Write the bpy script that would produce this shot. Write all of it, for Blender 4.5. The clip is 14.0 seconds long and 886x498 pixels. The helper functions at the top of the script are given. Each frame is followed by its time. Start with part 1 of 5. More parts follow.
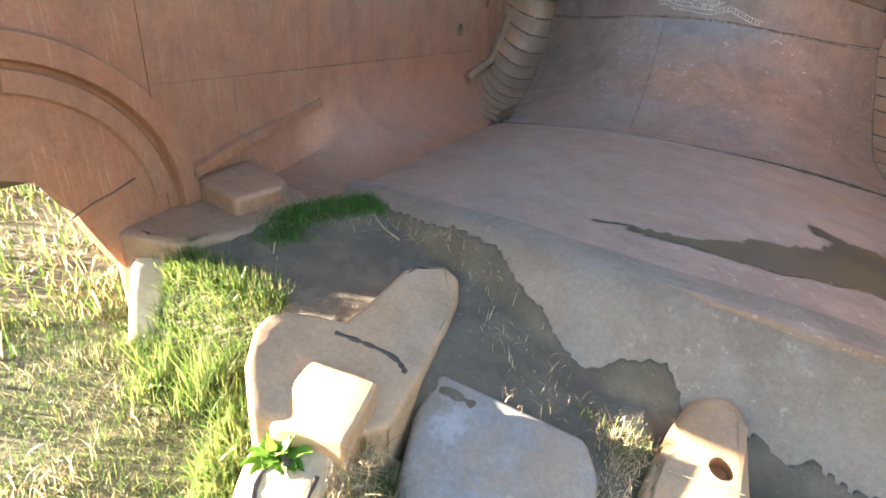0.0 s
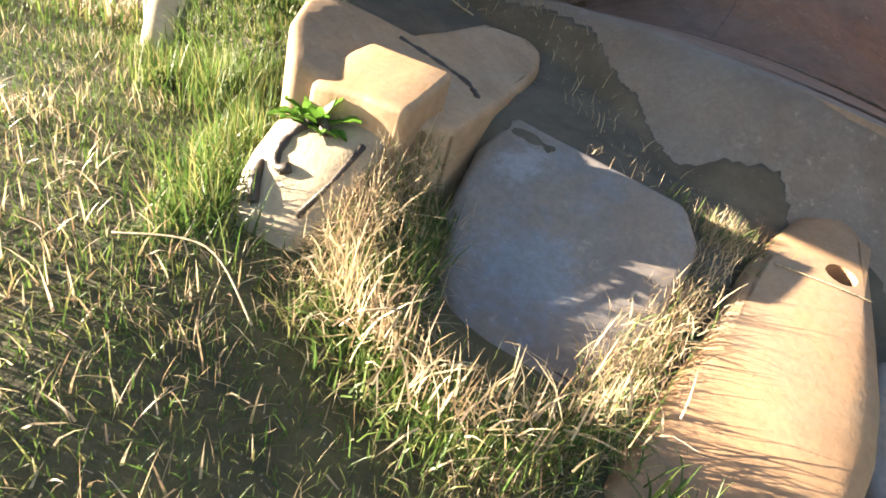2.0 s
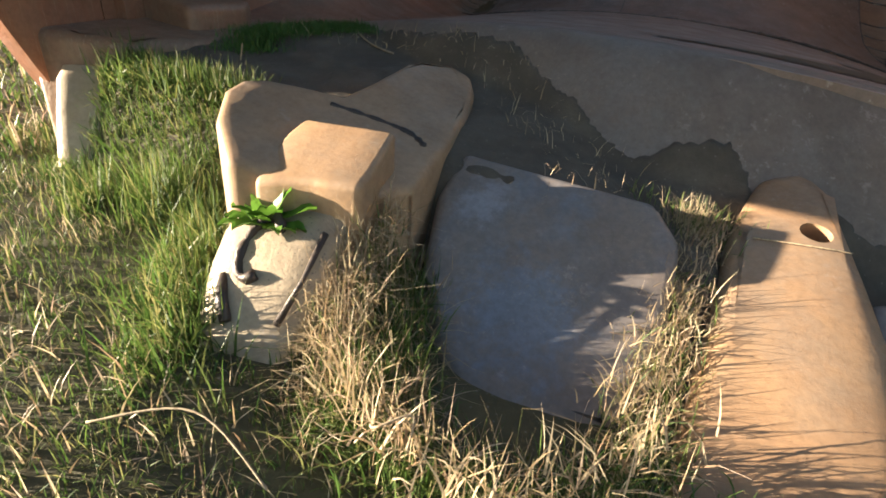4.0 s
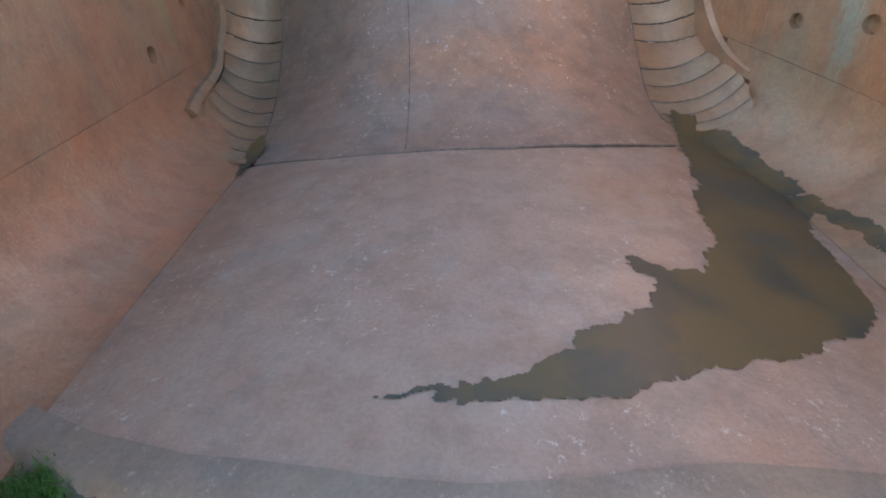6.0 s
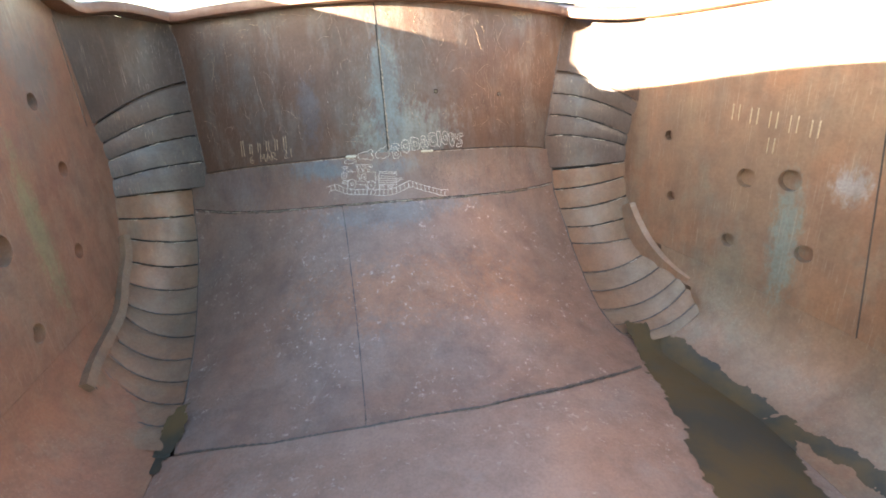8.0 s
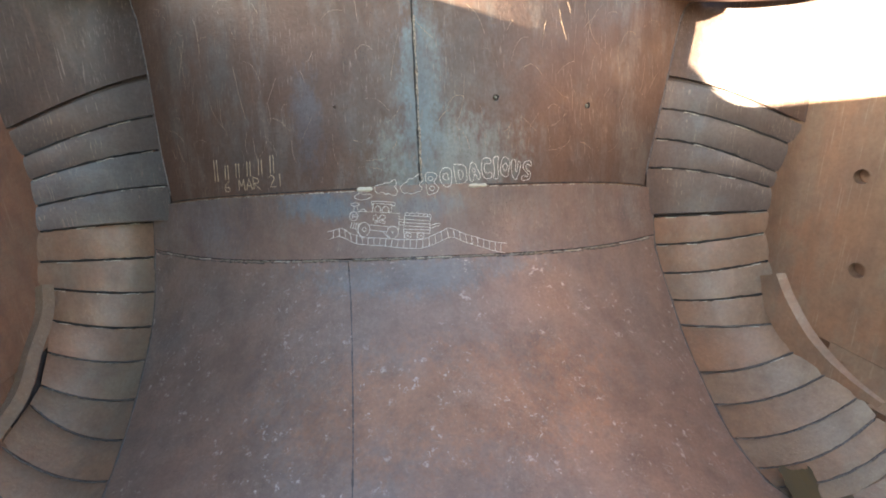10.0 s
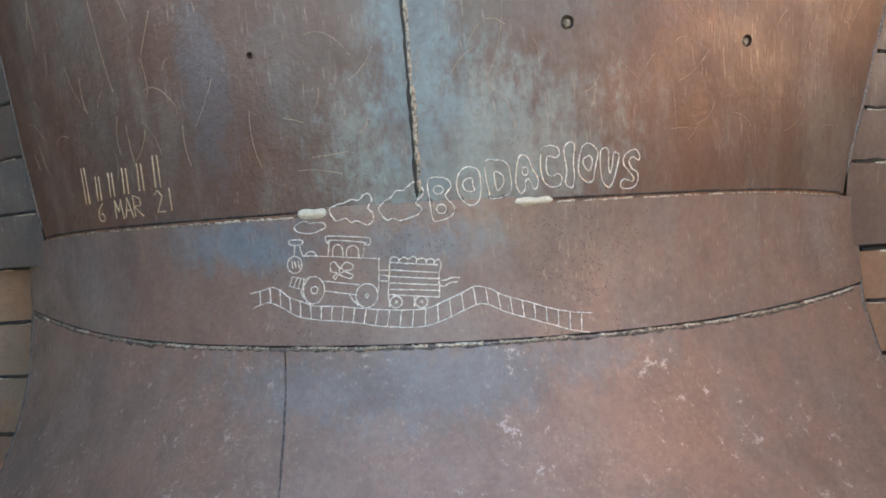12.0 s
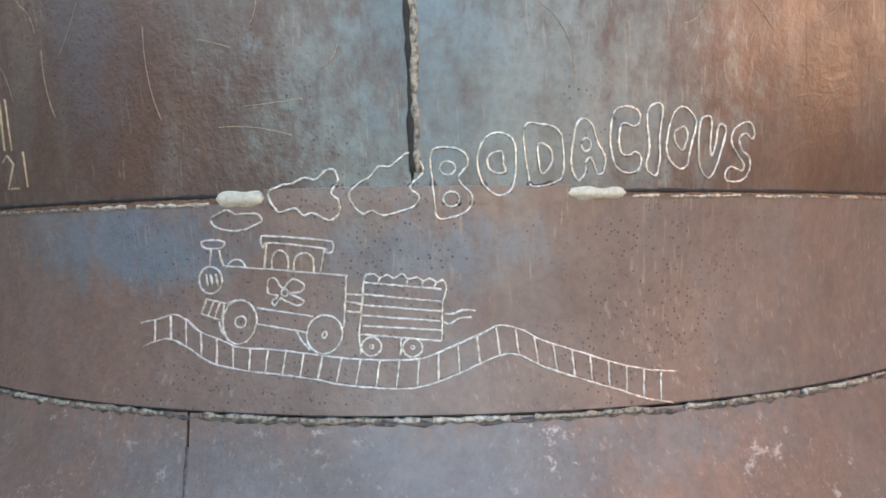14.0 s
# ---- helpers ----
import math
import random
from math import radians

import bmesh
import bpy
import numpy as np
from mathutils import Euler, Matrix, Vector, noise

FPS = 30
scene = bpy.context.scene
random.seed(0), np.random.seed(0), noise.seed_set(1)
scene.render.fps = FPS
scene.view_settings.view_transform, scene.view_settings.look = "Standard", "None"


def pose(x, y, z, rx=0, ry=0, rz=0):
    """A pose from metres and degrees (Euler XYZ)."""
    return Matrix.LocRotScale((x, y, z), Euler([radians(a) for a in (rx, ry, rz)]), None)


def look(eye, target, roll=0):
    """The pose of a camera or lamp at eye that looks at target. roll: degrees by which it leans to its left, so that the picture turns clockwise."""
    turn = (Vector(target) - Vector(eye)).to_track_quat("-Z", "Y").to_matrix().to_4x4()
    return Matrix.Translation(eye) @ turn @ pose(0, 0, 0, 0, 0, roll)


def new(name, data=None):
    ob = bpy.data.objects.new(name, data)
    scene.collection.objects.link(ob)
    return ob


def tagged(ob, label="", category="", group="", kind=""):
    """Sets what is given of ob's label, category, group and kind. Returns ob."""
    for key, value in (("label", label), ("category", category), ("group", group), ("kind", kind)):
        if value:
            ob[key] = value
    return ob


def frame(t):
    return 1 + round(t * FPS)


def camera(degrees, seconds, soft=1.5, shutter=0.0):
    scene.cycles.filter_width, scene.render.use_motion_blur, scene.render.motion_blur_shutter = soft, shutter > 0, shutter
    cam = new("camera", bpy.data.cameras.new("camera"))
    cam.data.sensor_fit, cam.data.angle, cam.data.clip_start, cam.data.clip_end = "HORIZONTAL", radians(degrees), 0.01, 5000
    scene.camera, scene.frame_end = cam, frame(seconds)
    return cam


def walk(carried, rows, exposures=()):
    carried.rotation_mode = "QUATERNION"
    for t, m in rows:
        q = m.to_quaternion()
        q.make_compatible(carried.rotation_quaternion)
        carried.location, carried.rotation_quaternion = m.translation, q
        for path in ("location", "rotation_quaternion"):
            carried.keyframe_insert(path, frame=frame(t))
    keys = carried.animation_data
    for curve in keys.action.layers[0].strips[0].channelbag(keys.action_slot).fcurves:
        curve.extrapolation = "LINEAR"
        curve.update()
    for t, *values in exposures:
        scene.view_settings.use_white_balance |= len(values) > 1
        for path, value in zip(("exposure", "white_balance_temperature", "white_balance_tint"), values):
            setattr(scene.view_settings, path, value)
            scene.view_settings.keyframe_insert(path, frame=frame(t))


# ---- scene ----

cam = camera(81.1, 14.0, soft=1.8)
PATH = [
    (0, (0.431, -1.137, 0.689), (-0.397, 0.456, -0.192), 4.6),
    (0.5, (0.568, -1.31, 0.433), (-0.277, 0.276, -0.444), 8.1),
    (1, (0.564, -1.326, 0.274), (-0.304, 0.233, -0.628), 11.4),
    (1.5, (0.485, -1.253, 0.151), (-0.355, 0.285, -0.811), 13.7),
    (2, (0.389, -1.213, 0.045), (-0.378, 0.356, -0.931), 17.6),
    (2.2, (0.315, -1.253, 0.017), (-0.391, 0.345, -0.956), 18.1),
    (4.3, (0.323, -1.116, 0.161), (-0.308, 0.536, -0.772), 1.9),
    (4.5, (0.31, -1.015, 0.23), (-0.278, 0.632, -0.741), -0.3),
    (4.7, (0.293, -0.895, 0.304), (-0.254, 0.755, -0.685), -2.0),
    (5, (0.262, -0.697, 0.424), (-0.236, 0.962, -0.577), -5.0),
    (5.3, (0.28, -0.54, 0.508), (-0.171, 1.164, -0.438), -8.3),
    (5.5, (0.318, -0.451, 0.624), (-0.07, 1.251, -0.352), -8.6),
    (5.7, (0.364, -0.345, 0.758), (0.03, 1.347, -0.255), -7.7),
    (6, (0.393, -0.211, 1.036), (0.164, 1.437, -0.073), -4.5),
    (6.2, (0.401, -0.123, 1.137), (0.21, 1.5, -0.016), -4.1),
    (6.5, (0.231, -0.075, 1.089), (0.188, 1.63, 0.044), -2.2),
    (7, (0.097, 0.095, 1.393), (0.126, 1.85, 0.433), -3.6),
    (7.5, (0.198, 0.214, 1.478), (0.284, 2.051, 0.692), -5.0),
    (8, (0.132, 0.383, 1.54), (0.285, 2.228, 0.784), -3.7),
    (8.5, (0.1, 0.603, 1.507), (0.245, 2.453, 0.761), -5.8),
    (9, (0.143, 0.92, 1.535), (0.24, 2.765, 0.769), -5.0),
    (9.2, (0.136, 1.014, 1.516), (0.227, 2.867, 0.768), -4.1),
    (11.3, (0.238, 2.15, 1.191), (0.1, 4.047, 0.575), -2.4),
    (11.5, (0.236, 2.249, 1.18), (0.076, 4.147, 0.569), -3.0),
    (12, (0.251, 2.424, 1.154), (0.045, 4.32, 0.553), -5.0),
    (12.5, (0.289, 2.57, 1.136), (0.087, 4.469, 0.541), -2.9),
    (13, (0.26, 2.689, 1.105), (0.099, 4.597, 0.529), -1.9),
    (13.5, (0.221, 2.774, 1.081), (0.076, 4.686, 0.514), -1.7),
    (14, (0.176, 2.798, 1.045), (0.048, 4.709, 0.471), -2.1),
]
EXPOSURES = [(0.0, 4.55), (0.5, 4.08), (1.0, 3.82), (1.5, 3.58), (2.0, 3.4), (4.3, 2.55), (5.0, 2.58), (5.5, 3.7), (6.2, 4.75), (8.0, 4.85), (9.0, 4.62), (11.3, 4.7), (14.0, 4.82)]
walk(cam, [(t, look(eye, target, roll)) for t, eye, target, roll in PATH], EXPOSURES)

# ---- light ----
SUN_WAY = Vector((0.90, 0.405, -0.172)).normalized()
world = bpy.data.worlds.new("sky")
scene.world = world
world.use_nodes = True
wn = world.node_tree
sky = wn.nodes.new("ShaderNodeTexSky")
sky.sky_type, sky.sun_disc = "NISHITA", False
sky.sun_elevation = math.asin(-SUN_WAY.z)
sky.sun_rotation = math.atan2(-SUN_WAY.x, -SUN_WAY.y)
wn.nodes["Background"].inputs["Strength"].default_value = 0.05
wn.links.new(sky.outputs["Color"], wn.nodes["Background"].inputs["Color"])
sun_data = bpy.data.lights.new("sun", "SUN")
sun_data.energy, sun_data.angle, sun_data.color = 5.0, radians(0.5), (1.0, 0.86, 0.66)
sun = new("sun", sun_data)
sun.matrix_world = look(-10 * SUN_WAY, (0, 0, 0))


# ---- materials ----
class Nodes:
    """Short hands for building a node material."""

    def __init__(self, name):
        self.mat = bpy.data.materials.new(name)
        self.mat.use_nodes = True
        self.tree = self.mat.node_tree
        self.bsdf = self.tree.nodes["Principled BSDF"]
        self.where = self.tree.nodes.new("ShaderNodeTexCoord").outputs["Object"]

    def link(self, a, b):
        self.tree.links.new(a, b)

    def mapped(self, scale, turn=(0, 0, 0), shift=(0, 0, 0)):
        n = self.tree.nodes.new("ShaderNodeMapping")
        n.inputs["Scale"].default_value, n.inputs["Rotation"].default_value, n.inputs["Location"].default_value = scale, turn, shift
        self.link(self.where, n.inputs["Vector"])
        return n.outputs["Vector"]

    def noise(self, scale, detail=4.0, rough=0.6, vector=None, twist=0.0):
        n = self.tree.nodes.new("ShaderNodeTexNoise")
        n.inputs["Scale"].default_value, n.inputs["Detail"].default_value = scale, detail
        n.inputs["Roughness"].default_value, n.inputs["Distortion"].default_value = rough, twist
        self.link(vector or self.where, n.inputs["Vector"])
        return n.outputs["Fac"]

    def cells(self, scale, vector=None):
        n = self.tree.nodes.new("ShaderNodeTexVoronoi")
        n.inputs["Scale"].default_value = scale
        self.link(vector or self.where, n.inputs["Vector"])
        return n.outputs["Distance"]

    def step(self, value, a, b, low=0.0, high=1.0):
        n = self.tree.nodes.new("ShaderNodeMapRange")
        n.interpolation_type = "SMOOTHSTEP"
        for key, v in zip(("From Min", "From Max", "To Min", "To Max"), (a, b, low, high)):
            n.inputs[key].default_value = v
        self.link(value, n.inputs["Value"])
        return n.outputs["Result"]

    def math(self, op, a, b):
        n = self.tree.nodes.new("ShaderNodeMath")
        n.operation = op
        for k, v in enumerate((a, b)):
            if isinstance(v, (int, float)):
                n.inputs[k].default_value = v
            else:
                self.link(v, n.inputs[k])
        return n.outputs[0]

    def mix(self, fac, a, b, kind="MIX"):
        n = self.tree.nodes.new("ShaderNodeMix")
        n.data_type, n.blend_type = "RGBA", kind
        for key, v in (("Factor", fac), ("A", a), ("B", b)):
            socket = [s for s in n.inputs if s.name == key and s.type == ("VALUE" if key == "Factor" else "RGBA")][0]
            if isinstance(v, (int, float)):
                socket.default_value = v
            elif isinstance(v, tuple):
                socket.default_value = (*v, 1)
            else:
                self.link(v, socket)
        return [s for s in n.outputs if s.type == "RGBA"][0]

    def object_random(self):
        return self.tree.nodes.new("ShaderNodeObjectInfo").outputs["Random"]

    def island_random(self):
        return self.tree.nodes.new("ShaderNodeNewGeometry").outputs["Random Per Island"]

    def bump(self, height, strength, distance):
        n = self.tree.nodes.new("ShaderNodeBump")
        n.inputs["Strength"].default_value, n.inputs["Distance"].default_value = strength, distance
        self.link(height, n.inputs["Height"])
        self.link(n.outputs["Normal"], self.bsdf.inputs["Normal"])

    def done(self, color, rough, metal=0.0):
        for key, v in (("Base Color", color), ("Roughness", rough), ("Metallic", metal)):
            if isinstance(v, tuple):
                self.bsdf.inputs[key].default_value = (*v, 1)
            elif isinstance(v, (int, float)):
                self.bsdf.inputs[key].default_value = v
            else:
                self.link(v, self.bsdf.inputs[key])
        return self.mat


def rusted(name, main, second, patina, amount=0.5, streaks=0.5, specks=0.0, scratch=0.5, pits=0.0, rough=0.5, spread=0.25, patches=(), relief=0.5):
    """Weathered bare steel: brown rust with a second tone, grey-blue patina, run marks, pale specks, scratches and pits.
    patches: stains of their own, as (centre, reach, colour, strength)."""
    m = Nodes(name)
    big = m.noise(1.1, 5, 0.62, twist=0.6)
    mid = m.noise(5.5, 6, 0.68)
    fine = m.noise(70, 3, 0.7)
    color = m.mix(m.step(big, 0.36, 0.66), main, second)
    color = m.mix(m.math("MULTIPLY", m.object_random(), spread), color, patina)
    blue = m.math("MULTIPLY", m.step(m.noise(1.9, 6, 0.72, m.mapped((1, 1, 0.6), shift=(3.1, 0.4, 7.7))), 0.48, 0.68), amount)
    color = m.mix(blue, color, patina)
    for centre, reach, tint, strength in patches:
        off = m.tree.nodes.new("ShaderNodeVectorMath")
        off.operation = "LENGTH"
        m.link(m.mapped(tuple(1 / v for v in reach), shift=tuple(-c / v for c, v in zip(centre, reach))), off.inputs[0])
        edge = m.math("ADD", off.outputs["Value"], m.math("ADD", m.math("MULTIPLY", m.noise(4.5, 6, 0.75, m.mapped((1.6, 1.6, 0.7))), 1.1), m.math("MULTIPLY", m.math("SUBTRACT", m.noise(38, 4, 0.7, m.mapped((1, 1, 0.55))), 0.5), 1.5)))
        color = m.mix(m.step(edge, 1.45, 0.75, 0.0, strength), color, tint)
    blotch = m.noise(1.0, 6, 0.7, m.mapped((7, 7, 1.9), shift=(8, 1, 2)))
    color = m.mix(m.math("MULTIPLY", m.step(blotch, 0.50, 0.64), 0.7 * streaks), color, m.mix(0.35, patina, (0.30, 0.24, 0.19)))
    run = m.noise(1.0, 5, 0.6, m.mapped((7, 7, 1.3)), 0.5)
    color = m.mix(m.math("MULTIPLY", m.step(run, 0.48, 0.70), 0.7 * streaks), color, tuple(0.42 * c for c in main))
    run2 = m.noise(1.0, 5, 0.7, m.mapped((15, 15, 4.5), shift=(5, 2, 1)), 0.6)
    color = m.mix(m.math("MULTIPLY", m.step(run2, 0.58, 0.72), 0.5 * streaks), color, (0.30, 0.20, 0.145))
    color = m.mix(m.step(mid, 0.38, 0.68, 0.0, 0.55), color, m.mix(0.45, color, (0.07, 0.045, 0.04)))
    if scratch:
        for k, turn in enumerate(((0.5, 0.3, 0.2), (-0.4, 0.9, 1.0), (1.2, 0.2, 0.6), (0.1, -0.5, 0.1))):
            s = m.noise(1.0, 2, 0.5, m.mapped((170, 170, 3), turn, (k * 3.0, k, 0)))
            gate = m.step(m.noise(3.0 + k, 2, 0.5, m.mapped((1, 1, 1), shift=(k * 9.0, 4, 2))), 0.5, 0.6)
            color = m.mix(m.math("MULTIPLY", m.math("MULTIPLY", m.step(s, 0.63, 0.70), gate), scratch), color, (0.42, 0.33, 0.25))
    if specks:
        dots = m.step(m.noise(24, 6, 0.8), 0.575, 0.66)
        gate = m.step(m.noise(2.6, 3, 0.6, m.mapped((1, 1, 1), shift=(1, 8, 3))), 0.42, 0.58)
        color = m.mix(m.math("MULTIPLY", m.math("MULTIPLY", dots, gate), specks), color, (0.47, 0.41, 0.37))
    if pits:
        holes = m.step(m.cells(120), 0.24, 0.13)
        gate = m.step(m.noise(2.2, 4, 0.7, m.mapped((1, 1, 1), shift=(2, 3, 6))), 0.46, 0.56)
        color = m.mix(m.math("MULTIPLY", m.math("MULTIPLY", holes, gate), pits), color, (0.035, 0.03, 0.03))
    color = m.mix(m.step(fine, 0.35, 0.7, 0.0, 0.26), color, tuple(0.4 * c for c in main))
    m.bump(m.math("ADD", m.math("MULTIPLY", mid, 0.75), m.math("MULTIPLY", fine, 0.25)), relief, 0.014)
    return m.done(color, m.step(mid, 0.3, 0.7, rough - 0.12, rough + 0.15), 0.2)


UPPER = rusted("upper_rust", (0.116, 0.063, 0.041), (0.096, 0.058, 0.042), (0.122, 0.132, 0.124), 0.5, 0.5, 0.0, 0.22, 0.9, patches=(((0.22, 3.45, 1.02), (0.42, 2.0, 0.26), (0.185, 0.21, 0.20), 0.85), ((0.12, 3.45, 1.25), (0.13, 2.0, 0.55), (0.15, 0.20, 0.22), 0.8), ((-0.33, 3.5, 1.2), (0.10, 2.0, 0.30), (0.10, 0.115, 0.135), 0.5)))
BAND = rusted("band_rust", (0.198, 0.134, 0.104), (0.213, 0.125, 0.088), (0.165, 0.187, 0.20), 0.4, 0.4, 0.0, 0.3, 0.9, patches=(((-0.28, 3.5, 0.87), (0.28, 2.0, 0.10), (0.15, 0.20, 0.245), 0.85), ((0.12, 3.4, 0.86), (0.22, 2.0, 0.09), (0.15, 0.185, 0.22), 0.7), ((-0.85, 3.8, 0.8), (0.35, 2.0, 0.3), (0.15, 0.125, 0.13), 0.6)))
LOWER = rusted("lower_rust", (0.222, 0.150, 0.117), (0.245, 0.142, 0.098), (0.19, 0.17, 0.165), 0.4, 0.35, 0.9, 0.3, 0.25, patches=(((0.1, 3.4, 0.60), (0.75, 2.0, 0.10), (0.14, 0.165, 0.18), 0.6), ((0.3, 2.9, 0.28), (1.3, 0.5, 0.22), (0.30, 0.155, 0.09), 0.8)))
FLOOR = rusted("floor_rust", (0.29, 0.205, 0.165), (0.28, 0.17, 0.12), (0.26, 0.235, 0.215), 0.6, 0.0, 0.75, 0.15, patches=(((-0.9, 1.6, 0.0), (0.5, 1.2, 1.0), (0.25, 0.13, 0.085), 0.6),))
SIDE = rusted("side_rust", (0.27, 0.135, 0.075), (0.225, 0.140, 0.088), (0.19, 0.185, 0.145), 0.55, 0.3, 0.0, 0.3, patches=(((2.07, 2.66, 0.45), (0.5, 0.10, 0.5), (0.17, 0.235, 0.215), 0.75), ((2.15, 2.45, 0.8), (0.3, 0.11, 0.13), (0.36, 0.36, 0.36), 0.7), ((-1.47, 2.75, 0.8), (0.3, 0.10, 0.6), (0.24, 0.24, 0.12), 0.6), ((-1.3, 0.6, 0.4), (0.8, 1.4, 1.2), (0.26, 0.115, 0.07), 0.6)))
STRIP = rusted("strip_rust", (0.225, 0.135, 0.083), (0.245, 0.13, 0.076), (0.19, 0.182, 0.145), 0.4, 0.3, 0.0, 0.2, spread=0.4)
CAST = rusted("cast_rust", (0.42, 0.24, 0.125), (0.45, 0.285, 0.16), (0.28, 0.235, 0.19), 0.55, 0.0, 0.25, 0.2, rough=0.6, relief=0.16)
WORN_POINT = rusted("bleached_cast", (0.46, 0.36, 0.24), (0.40, 0.31, 0.21), (0.31, 0.28, 0.24), 0.6, 0.0, 0.4, 0.4, 0.5, rough=0.55, relief=0.3)
LIP = rusted("lip_rust", (0.195, 0.145, 0.112), (0.22, 0.15, 0.10), (0.195, 0.182, 0.175), 0.6, 0.0, 0.4, 0.2, rough=0.55, relief=0.16)
WORN = rusted("worn_steel", (0.20, 0.18, 0.175), (0.26, 0.20, 0.16), (0.22, 0.235, 0.27), 0.9, 0.0, 0.4, 0.25, rough=0.5, relief=0.12, patches=(((0.17, -0.42, -0.36), (0.16, 0.16, 0.5), (0.21, 0.24, 0.30), 0.8), ((0.02, -0.24, -0.28), (0.07, 0.08, 0.3), (0.36, 0.36, 0.40), 0.7), ((0.3, -0.2, -0.28), (0.14, 0.12, 0.3), (0.27, 0.20, 0.15), 0.6), ((1.0, -0.1, -0.4), (0.3, 0.4, 0.4), (0.30, 0.235, 0.17), 0.8)))
# rust darkened to carry the shade of the upper corners
CORNER_SHADED = rusted("shaded_corner_rust", (0.072, 0.048, 0.037), (0.09, 0.052, 0.036), (0.08, 0.085, 0.088), 0.45, 0.35, 0.0, 0.3)
STRIP_SHADED = rusted("shaded_strip_rust", (0.10, 0.076, 0.064), (0.125, 0.083, 0.064), (0.115, 0.125, 0.13), 0.6, 0.25, 0.0, 0.3, spread=0.6)
SIDE_LEFT = rusted("red_side_rust", (0.29, 0.125, 0.072), (0.25, 0.135, 0.082), (0.18, 0.165, 0.125), 0.45, 0.3, 0.0, 0.3, patches=(((-1.47, 2.75, 0.8), (0.3, 0.12, 0.6), (0.23, 0.235, 0.12), 0.7), ((-1.47, 3.1, 1.5), (0.3, 0.3, 0.3), (0.15, 0.14, 0.125), 0.6), ((-1.3, 0.6, 0.4), (0.8, 1.4, 1.2), (0.25, 0.115, 0.07), 0.6)))
RIM = rusted("rim_rust", (0.20, 0.09, 0.055), (0.16, 0.08, 0.05), (0.15, 0.13, 0.12), 0.3, 0.2, 0.0, 0.2)
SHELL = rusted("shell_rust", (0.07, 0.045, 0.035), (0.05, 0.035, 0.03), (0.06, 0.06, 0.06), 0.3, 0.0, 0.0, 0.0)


def bead_material(name, bright, dark, rough, metal=0.1):
    m = Nodes(name)
    return m.done(m.mix(m.step(m.noise(160, 3, 0.6), 0.32, 0.66), dark, bright), rough, metal)


WELD = bead_material("fresh_weld", (0.78, 0.74, 0.68), (0.38, 0.34, 0.30), 0.32, 0.6)
SEAM_WELD = bead_material("old_weld", (0.34, 0.29, 0.22), (0.05, 0.042, 0.036), 0.6)
DARK_WELD = bead_material("dark_weld", (0.12, 0.10, 0.09), (0.03, 0.026, 0.024), 0.6)
BEAD_SHADE = bead_material("bead_shade", (0.075, 0.055, 0.045), (0.03, 0.024, 0.02), 0.55)
PALE_WELD = bead_material("pale_weld", (0.50, 0.45, 0.37), (0.16, 0.13, 0.10), 0.5)
GAP = bead_material("seam_gap", (0.028, 0.022, 0.018), (0.012, 0.010, 0.009), 0.8)
TORN = bead_material("torn_rust", (0.17, 0.085, 0.04), (0.06, 0.03, 0.02), 0.7)
SCRATCH = bead_material("scratch", (0.50, 0.38, 0.24), (0.34, 0.24, 0.15), 0.6)
FAINT = bead_material("faint_scratch", (0.33, 0.235, 0.155), (0.20, 0.14, 0.09), 0.6)
PALE = bead_material("pale_putty", (0.52, 0.48, 0.38), (0.40, 0.36, 0.28), 0.7)
TWIG = bead_material("dry_twig", (0.42, 0.33, 0.22), (0.22, 0.16, 0.10), 0.8)


def soil(name, dark, light, rough):
    m = Nodes(name)
    a, b = m.noise(7, 6, 0.7), m.noise(90, 4, 0.7)
    color = m.mix(m.step(a, 0.35, 0.7), dark, light)
    color = m.mix(m.step(m.cells(60), 0.14, 0.07, 0.0, 0.7), color, (0.22, 0.19, 0.16))
    m.bump(m.math("ADD", a, b), 0.5, 0.007)
    return m.done(color, rough)


DIRT = soil("dark_dirt", (0.072, 0.058, 0.044), (0.12, 0.098, 0.074), 0.9)
EARTH = soil("earth", (0.06, 0.055, 0.03), (0.12, 0.10, 0.05), 0.95)


def wet_material():
    m = Nodes("wet_film")
    a = m.noise(3.0, 5, 0.6)
    color = m.mix(m.step(a, 0.36, 0.60), (0.040, 0.042, 0.036), (0.085, 0.062, 0.032))
    m.bsdf.inputs["Specular IOR Level"].default_value = 0.25
    m.bump(m.noise(25, 2, 0.5), 0.06, 0.004)
    return m.done(color, m.step(a, 0.3, 0.7, 0.3, 0.5))


WET = wet_material()


def leaf_material(name, colors, glow):
    m = Nodes(name)
    ramp = m.tree.nodes.new("ShaderNodeValToRGB")
    ramp.color_ramp.elements[0].color = (*colors[0], 1)
    ramp.color_ramp.elements[1].color = (*colors[-1], 1)
    for k, c in enumerate(colors[1:-1]):
        ramp.color_ramp.elements.new((k + 1) / (len(colors) - 1)).color = (*c, 1)
    m.link(m.island_random(), ramp.inputs["Fac"])
    color = m.mix(m.step(m.noise(2.0, 3, 0.6), 0.35, 0.7, 0.0, 0.5), ramp.outputs["Color"], colors[1])
    m.done(color, 0.5)
    thin = m.tree.nodes.new("ShaderNodeBsdfTranslucent")
    m.link(color, thin.inputs["Color"])
    both = m.tree.nodes.new("ShaderNodeMixShader")
    both.inputs["Fac"].default_value = glow
    m.link(m.bsdf.outputs["BSDF"], both.inputs[1])
    m.link(thin.outputs["BSDF"], both.inputs[2])
    m.link(both.outputs["Shader"], m.tree.nodes["Material Output"].inputs["Surface"])
    return m.mat


